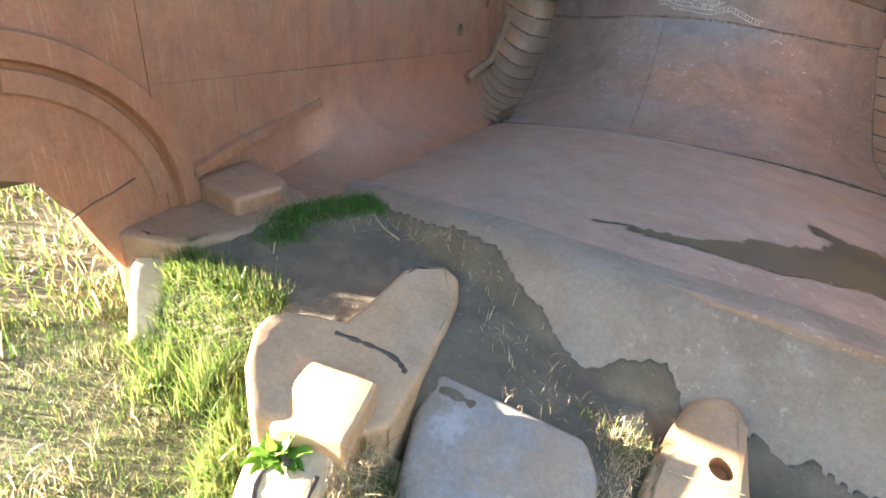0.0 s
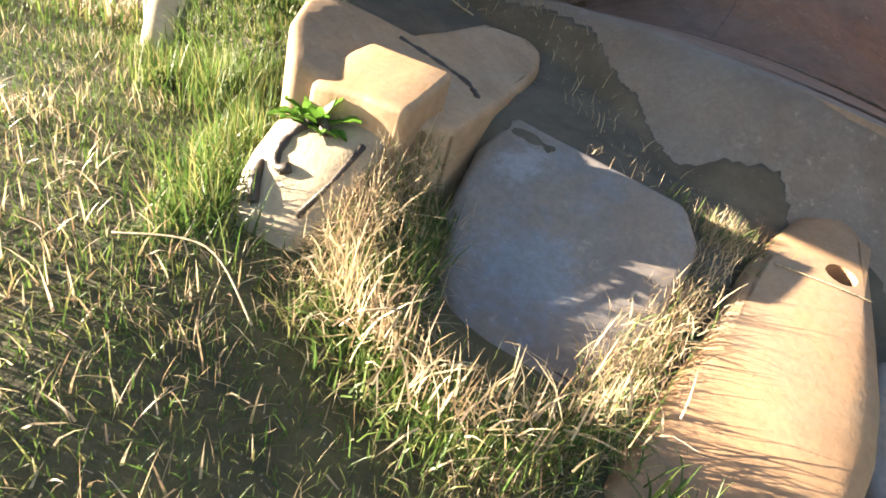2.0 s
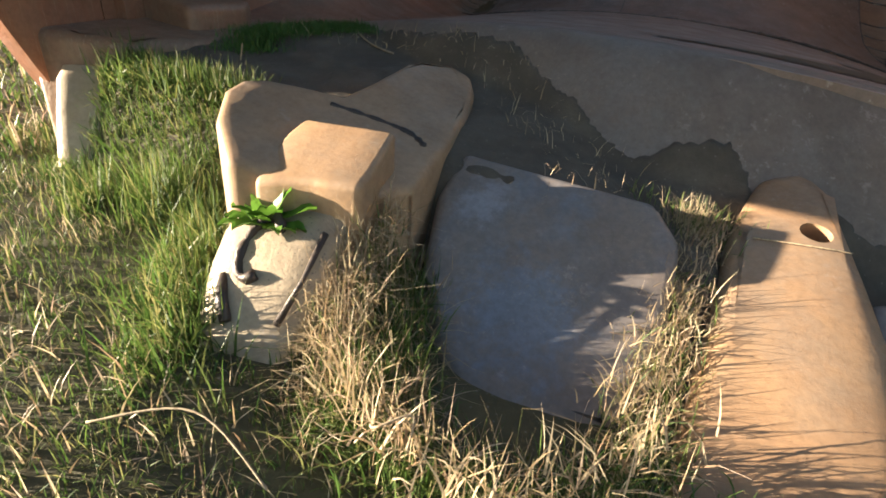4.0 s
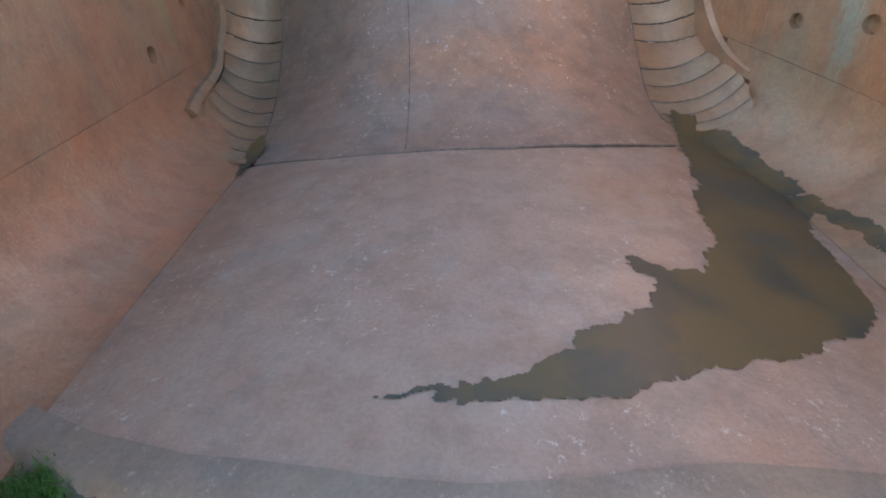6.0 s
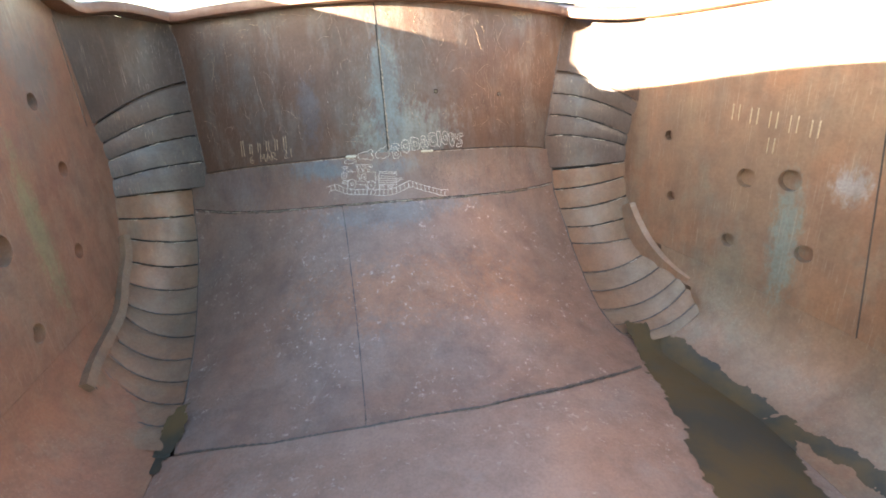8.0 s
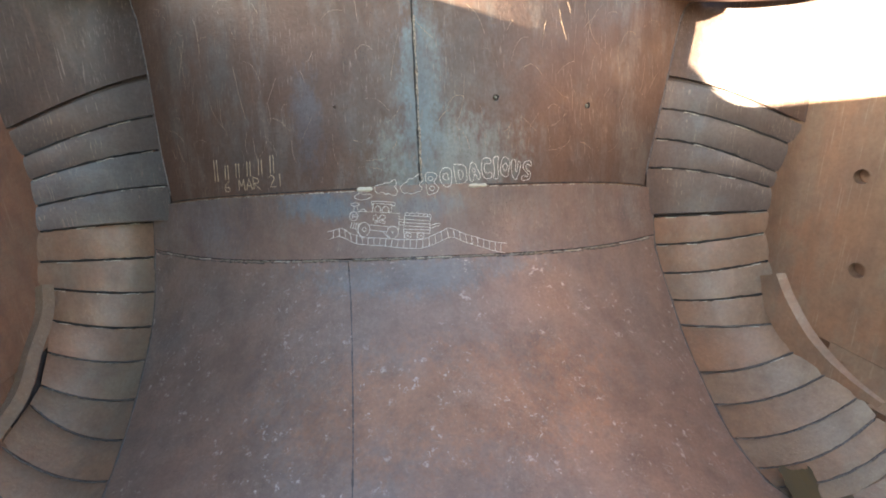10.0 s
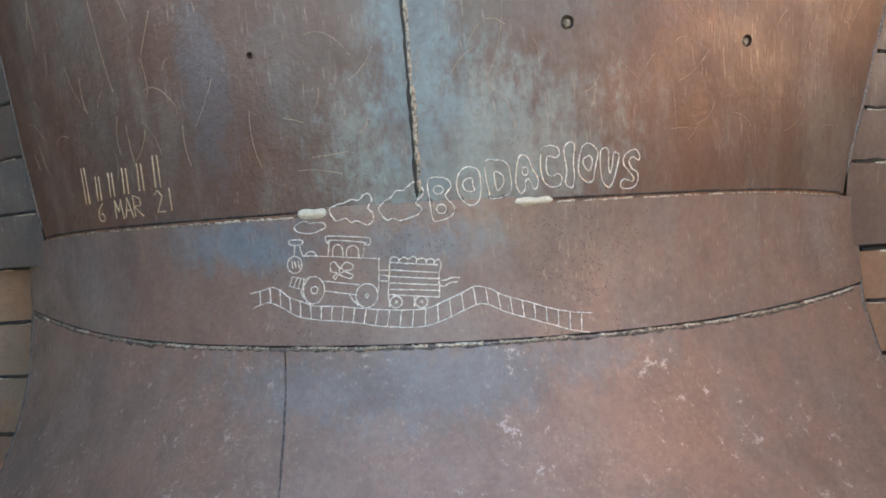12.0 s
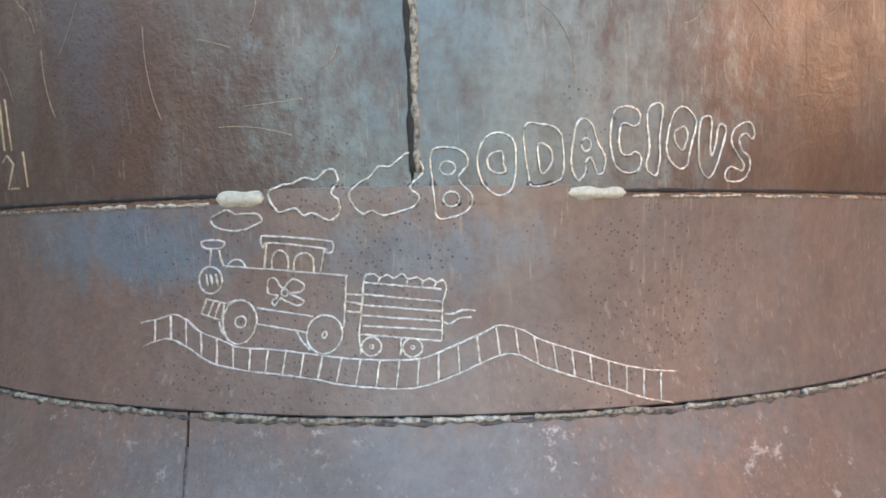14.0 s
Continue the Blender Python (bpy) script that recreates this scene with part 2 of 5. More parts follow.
GRASS = leaf_material("green_blades", [(0.042, 0.088, 0.02), (0.075, 0.132, 0.028), (0.135, 0.182, 0.045), (0.29, 0.25, 0.11)], 0.4)
STRAW = leaf_material("dry_blades", [(0.24, 0.15, 0.09), (0.45, 0.34, 0.20), (0.62, 0.52, 0.36), (0.36, 0.25, 0.20)], 0.4)
MOSS = leaf_material("moss_blades", [(0.03, 0.085, 0.012), (0.05, 0.125, 0.02), (0.075, 0.15, 0.03)], 0.3)
WEED = leaf_material("weed_leaf", [(0.06, 0.15, 0.015), (0.10, 0.22, 0.03), (0.16, 0.26, 0.04)], 0.4)


# ---- building blocks ----
def mesh_object(name, verts, faces, material, parent=None, label="", smooth=True, sharp=40):
    me = bpy.data.meshes.new(name)
    me.from_pydata([tuple(v) for v in verts], [], faces)
    me.materials.append(material)
    if smooth:
        me.polygons.foreach_set("use_smooth", [True] * len(me.polygons))
    me.update()
    if smooth and sharp:
        me.set_sharp_from_angle(angle=radians(sharp))
    ob = new(name, me)
    ob.parent = parent
    if label:
        ob["label"] = label
    return ob


def slab(name, grid, back, material, parent=None, label=""):
    """A plate: a front grid of points and a back grid of the same shape, closed at the rim."""
    n, m = len(grid), len(grid[0])
    verts = [p for row in grid for p in row] + [p for row in back for p in row]
    o = n * m
    faces = []
    for i in range(n - 1):
        for j in range(m - 1):
            a, b, c, d = i * m + j, i * m + j + 1, (i + 1) * m + j + 1, (i + 1) * m + j
            faces += [(a, b, c, d), (o + d, o + c, o + b, o + a)]
    ring = list(range(m)) + [i * m + m - 1 for i in range(1, n)] + [(n - 1) * m + j for j in range(m - 2, -1, -1)] + [i * m for i in range(n - 2, 0, -1)]
    for a, b in zip(ring, ring[1:] + ring[:1]):
        faces.append((b, a, o + a, o + b))
    ob = mesh_object(name, verts, faces, material, parent, label)
    bm = bmesh.new()
    bm.from_mesh(ob.data)
    bmesh.ops.recalc_face_normals(bm, faces=bm.faces)
    bm.to_mesh(ob.data)
    bm.free()
    return ob


def tube(name, points, radius, material, parent=None, label="", sides=6, closed=False, wobble=0.0):
    """A round bead along points; the radius may vary by wobble."""
    pts = [Vector(p) for p in points]
    n = len(pts)
    verts, faces = [], []
    for i, p in enumerate(pts):
        a = pts[(i - 1) % n] if closed or i else p
        b = pts[(i + 1) % n] if closed or i < n - 1 else p
        d = (b - a).normalized()
        u = d.cross(Vector((0.31, 0.2, 0.93)))
        if u.length < 1e-3:
            u = d.cross(Vector((1, 0, 0)))
        u.normalize()
        v = d.cross(u)
        r = radius * (1 + wobble * random.uniform(-1, 1))
        for k in range(sides):
            t = 2 * math.pi * k / sides
            verts.append(p + r * (math.cos(t) * u + math.sin(t) * v))
    for i in range(n if closed else n - 1):
        j = (i + 1) % n
        for k in range(sides):
            l = (k + 1) % sides
            faces.append((i * sides + k, i * sides + l, j * sides + l, j * sides + k))
    if not closed:
        faces += [tuple(range(sides))[::-1], tuple((n - 1) * sides + k for k in range(sides))]
    return mesh_object(name, verts, faces, material, parent, label, sharp=0)


def spline(points, t):
    """A smooth curve through points, t from 0 to 1 by their number; straight past the ends."""
    if t > 1:
        return Vector(points[-1]) + (Vector(points[-1]) - Vector(points[-2])) * (t - 1) * (len(points) - 1)
    f = t * (len(points) - 1)
    i = max(0, min(int(f), len(points) - 2))
    f -= i
    p0, p1, p2, p3 = (Vector(points[max(0, min(len(points) - 1, k))]) for k in (i - 1, i, i + 1, i + 2))
    return 0.5 * (2 * p1 + (p2 - p0) * f + (2 * p0 - 5 * p1 + 4 * p2 - p3) * f * f + (3 * p1 - 3 * p2 + p3 - p0) * f ** 3)


def ease(a, b, v):
    v = max(0.0, min(1.0, (v - a) / (b - a)))
    return v * v * (3 - 2 * v)


def along(table, v):
    """Straight lines through a table of (key, value) in rising order of the key."""
    return float(np.interp(v, [k for k, _ in table], [w for _, w in table]))


def block(name, outline, top, depth, bevel, material, parent=None, label=""):
    """A cast block: an outline on the surface top(x, y), depth thick, with rounded edges."""
    bm = bmesh.new()
    bm.faces.new([bm.verts.new((x, y, 0)) for x, y in outline])
    for axis in (0, 1):
        low, high = min(p[axis] for p in outline), max(p[axis] for p in outline)
        for k in range(1, int((high - low) / 0.06)):
            spot, way = [0, 0, 0], [0, 0, 0]
            spot[axis], way[axis] = low + 0.06 * k + 0.0071, 1
            bmesh.ops.bisect_plane(bm, geom=bm.verts[:] + bm.edges[:] + bm.faces[:], dist=1e-5, plane_co=spot, plane_no=way)
    bmesh.ops.remove_doubles(bm, verts=bm.verts, dist=0.002)
    for v in bm.verts:
        v.co.z = top(v.co.x, v.co.y) - depth
    raised = [v for v in bmesh.ops.extrude_face_region(bm, geom=bm.faces[:])["geom"] if isinstance(v, bmesh.types.BMVert)]
    for v in raised:
        v.co.z += depth
    bmesh.ops.recalc_face_normals(bm, faces=bm.faces)
    bm.normal_update()
    up = set(raised)
    edges = [e for e in bm.edges if e.verts[0] in up and e.verts[1] in up and any(abs(f.normal.z) < 0.3 for f in e.link_faces)]
    edges += [e for e in bm.edges if (e.verts[0] in up) != (e.verts[1] in up) and e.calc_face_angle(0) > 0.5]
    bmesh.ops.bevel(bm, geom=edges, offset=bevel, segments=3, profile=0.5, affect="EDGES")
    me = bpy.data.meshes.new(name)
    bm.to_mesh(me)
    bm.free()
    me.materials.append(material)
    me.polygons.foreach_set("use_smooth", [True] * len(me.polygons))
    me.set_sharp_from_angle(angle=radians(50))
    ob = new(name, me)
    ob.parent = parent
    if label:
        ob["label"] = label
    return ob


def loft(name, sections, material, parent=None, label="", sides=20, power=4.0):
    """A body through sections (centre, half width, half height), each a rounded rectangle across the way."""
    verts, faces = [], []
    cs = [Vector(c) for c, _, _ in sections]
    for i, (c, w, h) in enumerate(sections):
        d = (cs[min(i + 1, len(cs) - 1)] - cs[max(i - 1, 0)]).normalized()
        side = d.cross(Vector((0, 0, 1))).normalized()
        up = side.cross(d)
        for k in range(sides):
            t = 2 * math.pi * (k + 0.5) / sides
            ct, st = math.cos(t), math.sin(t)
            verts.append(cs[i] + side * w * math.copysign(abs(ct) ** (2 / power), ct) + up * h * math.copysign(abs(st) ** (2 / power), st))
    for i in range(len(cs) - 1):
        for k in range(sides):
            l = (k + 1) % sides
            faces.append((i * sides + k, i * sides + l, (i + 1) * sides + l, (i + 1) * sides + k))
    faces += [tuple(range(sides)), tuple((len(cs) - 1) * sides + k for k in range(sides))[::-1]]
    ob = mesh_object(name, verts, faces, material, parent, label, sharp=35)
    bm = bmesh.new()
    bm.from_mesh(ob.data)
    bmesh.ops.recalc_face_normals(bm, faces=bm.faces)
    bm.to_mesh(ob.data)
    bm.free()
    return ob


def drilled(ob, holes):
    """Blind round holes: (place, way, radius, depth) cut into a closed mesh."""
    cutter = bpy.data.meshes.new("drill")
    bm = bmesh.new()
    for place, way, radius, depth in holes:
        turn = Vector(way).to_track_quat("Z", "Y").to_matrix().to_4x4()
        bmesh.ops.create_cone(bm, cap_ends=True, segments=28, radius1=radius, radius2=radius, depth=2 * depth, matrix=Matrix.Translation(place) @ turn)
    bm.to_mesh(cutter)
    bm.free()
    tool = new("drill", cutter)
    cut = ob.modifiers.new("drill", "BOOLEAN")
    cut.operation, cut.solver, cut.object = "DIFFERENCE", "EXACT", tool
    made = bpy.data.meshes.new_from_object(ob.evaluated_get(bpy.context.evaluated_depsgraph_get()))
    ob.modifiers.clear()
    ob.data = made
    made.set_sharp_from_angle(angle=radians(40))
    bpy.data.objects.remove(tool)


# ---- the bucket's inner surfaces ----
PROFILE = [(0.55, 0.0), (1.2, 0.0), (1.8, 0.0), (2.2, 0.0), (2.5, 0.05), (2.8, 0.19), (3.05, 0.36), (3.28, 0.57), (3.39, 0.76), (3.42, 0.95), (3.45, 1.2), (3.5, 1.62), (3.52, 1.74)]


def sheet(x, s, deep=0.0):
    """Floor, curve and back plate: x across, s along the profile (0 lip, 1 rim); deep goes into the steel."""
    p = spline(PROFILE, s)
    d = (spline(PROFILE, s + 0.004) - spline(PROFILE, max(0, s - 0.004))).normalized()
    out = Vector((d.y, -d.x))
    k = ease(0.25, 0.62, s)
    q = (0.10 + 0.32 * k) * x * x / (1 + 0.25 * k * x * x)
    p = p + out * (q + deep)
    return Vector((x, p.x, p.y))


def wall_right(y):
    if y > 3.5:
        return 1.65
    return 1.75 + 0.5 * (3.3 - y) if y > 2.3 else 2.25 + 0.12 * (2.3 - y)


def wall_left(y):
    return -1.5 + 0.085 * (3.0 - y)


FLOOR_SEAM = [(-1.1, 0.272), (-0.95, 0.267), (-0.5, 0.25), (-0.1, 0.251), (0.41, 0.264), (0.85, 0.297), (1.36, 0.345), (1.5, 0.355)]
EDGE_LEFT = [(0.26, -0.95), (0.31, -1.0), (0.417, -1.076), (0.457, -1.107), (0.537, -1.166), (0.64, -1.21), (0.71, -1.2)]
EDGE_LEFT_UP = [(0.70, -1.06), (0.807, -1.085), (0.875, -1.09), (1.02, -1.13)]
EDGE_RIGHT = [(0.34, 1.36), (0.389, 1.44), (0.406, 1.35), (0.448, 1.303), (0.518, 1.292), (0.588, 1.265), (0.64, 1.21), (0.704, 1.206)]
EDGE_RIGHT_UP = [(0.70, 1.15), (0.752, 1.165), (0.834, 1.225), (0.964, 1.389), (1.02, 1.42)]


def seam_low(x):
    return 0.624 + 0.021 * x * x + 0.006 * max(0.0, -x)


def seam_high(x):
    return 0.742 - 0.027 * x * x


def rim_line(x):
    return 1.02 - 0.018 * x * x * (1 if x > 0 else -1.0)


def seam_floor(x):
    return along(FLOOR_SEAM, x)


def seam_down(s):
    return -0.10 - 0.10 * (s - 0.25) / 0.37


def plate(name, left, right, low, high, nx, ns, material, parent, label="", gap=0.0018, thick=0.03, proud=0.0):
    """A plate on the sheet between two side lines x(s) and two cross lines s(x)."""
    def spot(a, b, deep):
        x = 0.0
        s = 0.5
        for _ in range(4):
            s = low(x) + 0.0008 + (high(x) - low(x) - 0.0016) * b
            l, r = left(s) + gap, right(s) - gap
            x = l + (r - l) * a
        return sheet(x, s, deep)

    front = [[spot(i / nx, j / ns, -proud) for i in range(nx + 1)] for j in range(ns + 1)]
    back = [[spot(i / nx, j / ns, thick) for i in range(nx + 1)] for j in range(ns + 1)]
    return slab(name, front, back, material, parent, label)


bucket = tagged(new("excavator_bucket"), "huge rusty steel excavator bucket lying open in the grass", "excavator bucket")
e_l, e_lu, e_r, e_ru = (lambda s, t=t: along(t, s) for t in (EDGE_LEFT, EDGE_LEFT_UP, EDGE_RIGHT, EDGE_RIGHT_UP))
upper_left = plate("back_plate", e_lu, lambda s: 0.10, seam_high, rim_line, 22, 18, UPPER, bucket, "brown upper back plate with scratches and run marks")
upper_right = plate("back_plate", lambda s: 0.10, e_ru, seam_high, rim_line, 22, 18, UPPER, bucket, "brown upper back plate with blue-grey patina")
band = plate("band_plate", e_l, e_r, seam_low, seam_high, 44, 8, BAND, bucket, "narrow purple-brown band plate with a welded train drawing", proud=0.004)
lower_left = plate("back_plate", e_l, seam_down, seam_floor, seam_low, 18, 26, LOWER, bucket, "purple-brown lower back plate with pale specks")
lower_right = plate("back_plate", seam_down, e_r, seam_floor, seam_low, 26, 26, LOWER, bucket, "purple-brown lower back plate with pale specks")

# The floor, with the rounded corners that run up into both side walls.
FILLET = 0.42


def floor_point(a, y, deep=0.0):
    """Across the bucket at y: a from -1 (left wall) over the floor to 2 (right wall). It steps back behind the corner strips."""
    if a < 0:
        deep += 0.16 * ease(2.5, 2.62, y - 0.75 * min(1.0, -a))
    elif a > 1:
        deep += 0.16 * ease(2.95, 3.02, y - 1.1 * max(0.0, a - 1.6))
    xl, xr = wall_left(y) + FILLET, wall_right(y) - FILLET
    lift = 0.0
    if a < 0:
        t = radians(90 * -a)
        x, z = xl - (FILLET + deep) * math.sin(t), -0.10 * xl * xl + FILLET - (FILLET + deep) * math.cos(t)
        # in front the round corner eases into a plain one
        k = 1 - ease(0.28, 1.0, y)
        sx = xl - (FILLET - 0.003) * min(1.0, -2 * a) - deep * min(1.0, -2 * a)
        sz = -0.10 * xl * xl - 0.03 - deep + (FILLET + 0.03 + deep) * max(0.0, -2 * a - 1)
        x, z = x + k * (sx - x), z + k * (sz - z)
    elif a > 1:
        t = radians(90 * (a - 1))
        x, z = xr + (FILLET + deep) * math.sin(t), -0.10 * xr * xr + FILLET - (FILLET + deep) * math.cos(t)
    else:
        x = xl + (xr - xl) * a
        z = -0.10 * x * x - deep
    return Vector((x, y, z + lift))


def floor_grid(name, a0, a1, y0, y1, na, ny, material, label, deep=0.05):
    """y1 may be a line y(x) at the back."""
    rows = [[], []]
    for d, out in ((0.0, rows[0]), (deep, rows[1])):
        for j in range(ny + 1):
            row = []
            for i in range(na + 1):
                a = a0 + (a1 - a0) * i / na
                x = floor_point(a, 2.2).x
                ya = y0 if isinstance(y0, (int, float)) else y0(x)
                yb = y1 if isinstance(y1, (int, float)) else y1(x)
                row.append(floor_point(a, ya + (yb - ya) * j / ny, d))
            out.append(row)
    return slab(name, rows[0], rows[1], material, bucket, label)


def floor_back(x):
    return sheet(x, seam_floor(x)).y - 0.006


RIDGE = [(-1.1, 0.62), (-0.66, 0.45), (-0.35, 0.38), (-0.13, 0.364), (0.13, 0.34), (0.34, 0.34), (0.585, 0.385), (0.75, 0.43), (0.91, 0.47), (1.6, 0.55), (2.2, 0.55)]


def ridge_line(x):
    return along(RIDGE, x)


floor_grid("floor_plate", 0.0, 1.0, ridge_line, floor_back, 40, 26, FLOOR, "dusty brown floor plate with pale specks")
floor_grid("corner_plate", -1.0, -0.004, 0.28, 3.75, 16, 56, SIDE_LEFT, "rounded reddish corner between floor and side wall")
floor_grid("corner_plate", 1.004, 2.0, 0.2, 3.75, 12, 60, SIDE, "rounded brown corner between floor and side wall")


# The lip in front of the floor's ridge falls away towards the teeth.
def lip_point(x, b, deep):
    y0, fall = ridge_line(x), 0.42 * max(0.0, b)
    bend = fall * (1.0 - math.exp(-fall * 16))
    return Vector((x, y0 - 0.42 * b, -0.10 * x * x + 0.004 - 1.15 * bend - deep))


lip = [[[lip_point(-1.08 + 3.2 * i / 48, -0.22 + 1.22 * j / 18, d) for i in range(49)] for j in range(19)] for d in (0.0, 0.06)]
slab("lip_plate", lip[0], lip[1], LIP, bucket, "worn grey-brown lip plate falling to the teeth")

# ---- corner strips ----
LEFT_STRIPS = [0.875, 0.846, 0.807, 0.751, 0.688, 0.653, 0.615, 0.581, 0.548, 0.507, 0.463, 0.423, 0.385, 0.351, 0.317, 0.274]
RIGHT_STRIPS = [0.86, 0.834, 0.793, 0.742, 0.674, 0.643, 0.613, 0.587, 0.564, 0.515, 0.48, 0.445, 0.418, 0.401, 0.389]
LEFT_OUTER = [(-1.548, 3.569, 1.193), (-1.552, 3.605, 1.084), (-1.552, 3.61, 0.984), (-1.551, 3.594, 0.874), (-1.548, 3.559, 0.772), (-1.543, 3.503, 0.655), (-1.54, 3.468, 0.552), (-1.54, 3.468, 0.40), (-1.535, 3.40, 0.277), (-1.51, 3.285, 0.188), (-1.493, 3.189, 0.163), (-1.463, 2.986, 0.133), (-1.447, 2.855, 0.126), (-1.43, 2.75, 0.115), (-1.41, 2.62, 0.10), (-1.38, 2.47, 0.06)]
RIGHT_OUTER = [(1.65, 3.516, 1.097), (1.65, 3.578, 1.011), (1.65, 3.621, 0.88), (1.65, 3.643, 0.81), (1.65, 3.635, 0.71), (1.65, 3.634, 0.607), (1.65, 3.572, 0.495), (1.658, 3.485, 0.384), (1.693, 3.415, 0.266), (1.724, 3.345, 0.191), (1.769, 3.237, 0.132), (1.81, 3.13, 0.078), (1.831, 3.06, 0.032), (1.885, 2.99, 0.0), (1.90, 2.93, -0.04)]


def corner_point(e, o, s, b, deep):
    """From the sheet's edge e to the wall at o, hollow between."""
    c = sheet(e.x + 0.72 * (o.x - e.x), s)
    c = c.lerp((e + o) / 2, 0.25)
    p = (1 - b) ** 2 * e + 2 * b * (1 - b) * c + b * b * o
    away = Vector((math.copysign(0.5, o.x), 0.7, -0.3)).normalized()
    return p + deep * away


def strip_fan(ss, outer, edge_up, edge_low, turn, name, label):
    inner = [sheet((edge_up if s > 0.725 else edge_low)(s) + (0.004 if turn > 0 else -0.004), s) for s in ss]
    for k in range(len(ss) - 1):
        rows = []
        for d in (0.0, 0.035):
            grid = []
            for j in range(5):
                f = 0.035 + 0.93 * j / 4
                tuck = 0.006 if j in (0, 4) and not d else 0.0
                row = []
                for i in range(11):
                    s = ss[k] + (ss[k + 1] - ss[k]) * f
                    if ss[k] > 0.725 > ss[k + 1]:
                        e = sheet((edge_up(ss[k]) + 0.0), s)
                    else:
                        e = inner[k].lerp(inner[k + 1], f)
                    o = Vector(outer[k]).lerp(Vector(outer[k + 1]), f)
                    row.append(corner_point(e, o, s, i / 10, d + tuck))
                grid.append(row)
            rows.append(grid)
        # the top four strips get darker rust, with the corner's shade painted in
        slab(name, rows[0], rows[1], STRIP_SHADED if k < 4 else STRIP, bucket, label)
    # a weld bead in every joint
    for k in range(1, len(ss) - 1):
        e, o = inner[k], Vector(outer[k])
        pts = [corner_point(e, o, ss[k], 0.02 + 0.96 * i / 20, 0.006) + Vector((0, random.uniform(-0.002, 0.002), random.uniform(-0.002, 0.002))) for i in range(21)]
        tube("joint_weld", pts, 0.0050 if k < 8 else 0.0042, GAP if k < 8 else DARK_WELD, bucket, wobble=0.4, sides=5)
        if k < 10:
            # short pale runs of weld left along the joint
            at = random.randrange(0, 5)
            while at < 18:
                end = min(20, at + random.randrange(2, 6))
                if end - at > 1:
                    tube("joint_weld", [p + Vector((0, -0.003, -0.0055)) for p in pts[at:end + 1]], 0.0024, PALE_WELD, bucket, wobble=0.6, sides=5)
                at = end + random.randrange(2, 8)


strip_fan(LEFT_STRIPS, LEFT_OUTER, e_lu, e_l, -1, "corner_strip", "narrow bent steel strip lining the corner")
strip_fan(RIGHT_STRIPS, RIGHT_OUTER, e_ru, e_r, 1, "corner_strip", "narrow bent steel strip lining the corner")


def strip_backing(ss, outer, edge_up, edge_low):
    """One bent plate behind a fan of strips, added to stop sun leaking through the joints."""
    grids = []
    for d in (0.037, 0.07):
        grid = []
        for s, o in zip(ss, outer):
            e = sheet((edge_up if s > 0.725 else edge_low)(s), s)
            grid.append([corner_point(e, Vector(o), s, -0.15 + 1.2 * i / 12, d) for i in range(13)])
        grids.append(grid)
    slab("backing_plate", grids[0], grids[1], SHELL, bucket, "dark backing added behind the strips to stop light leaks")


strip_backing([0.99] + LEFT_STRIPS, [(-1.54, 3.49, 1.78)] + LEFT_OUTER, e_lu, e_l)
strip_backing([0.98] + RIGHT_STRIPS, [(1.65, 3.516, 1.55)] + RIGHT_OUTER, e_ru, e_r)


def top_corner(edge, o_low, o_top, s0):
    rows = []
    for d in (0.0, 0.035):
        grid = []
        for j in range(9):
            f = 0.015 + 0.985 * j / 8
            s = s0 + (1.05 - s0) * f
            e = sheet(edge(s), s)
            o = Vector(o_low).lerp(Vector(o_top), f)
            grid.append([corner_point(e, o, s, i / 12, d) for i in range(13)])
        rows.append(grid)
    slab("corner_plate", rows[0], rows[1], CORNER_SHADED, bucket, "smooth upper corner plate, coloured darker for the shade there")


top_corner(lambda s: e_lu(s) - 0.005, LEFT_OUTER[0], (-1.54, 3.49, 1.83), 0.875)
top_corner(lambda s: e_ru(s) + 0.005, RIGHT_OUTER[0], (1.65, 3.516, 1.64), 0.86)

# ---- side walls ----
TOP_LEFT = [(-1.7, 2.03), (0.6, 1.975), (0.9, 1.945), (1.35, 1.875), (1.9, 1.755), (2.4, 1.665), (2.58, 1.70), (2.68, 1.79), (2.80, 1.86), (3.2, 1.91), (3.6, 1.91)]
TOP_RIGHT = [(0.2, 1.70), (2.4, 1.64), (3.5, 1.56), (3.8, 1.56)]
ARCH = [(-1.7, 0.24), (-1.2, 0.22), (-0.68, 0.18), (-0.56, 0.165), (-0.48, 0.135), (-0.44, 0.09), (-0.40, 0.02), (-0.37, -0.05), (-0.31, -0.18), (-0.26, -0.27), (-0.2, -0.36), (0.28, -0.36)]


def side_wall(sign, ys, low, top, nz, thick, material, label):
    f, b = [], []
    w = wall_right if sign > 0 else wall_left
    for y in ys:
        z0, z1 = low(y), along(top, y)
        f.append([Vector((w(y), y, z0 + (z1 - z0) * j / nz)) for j in range(nz + 1)])
        b.append([p + Vector((sign * thick, 0, 0)) for p in f[-1]])
    return slab("side_wall", f, b, material, bucket, label)


def corner_top(sign):
    w = wall_right if sign > 0 else wall_left
    return lambda y: -0.10 * (w(y) - sign * FILLET) ** 2 + FILLET + 0.002


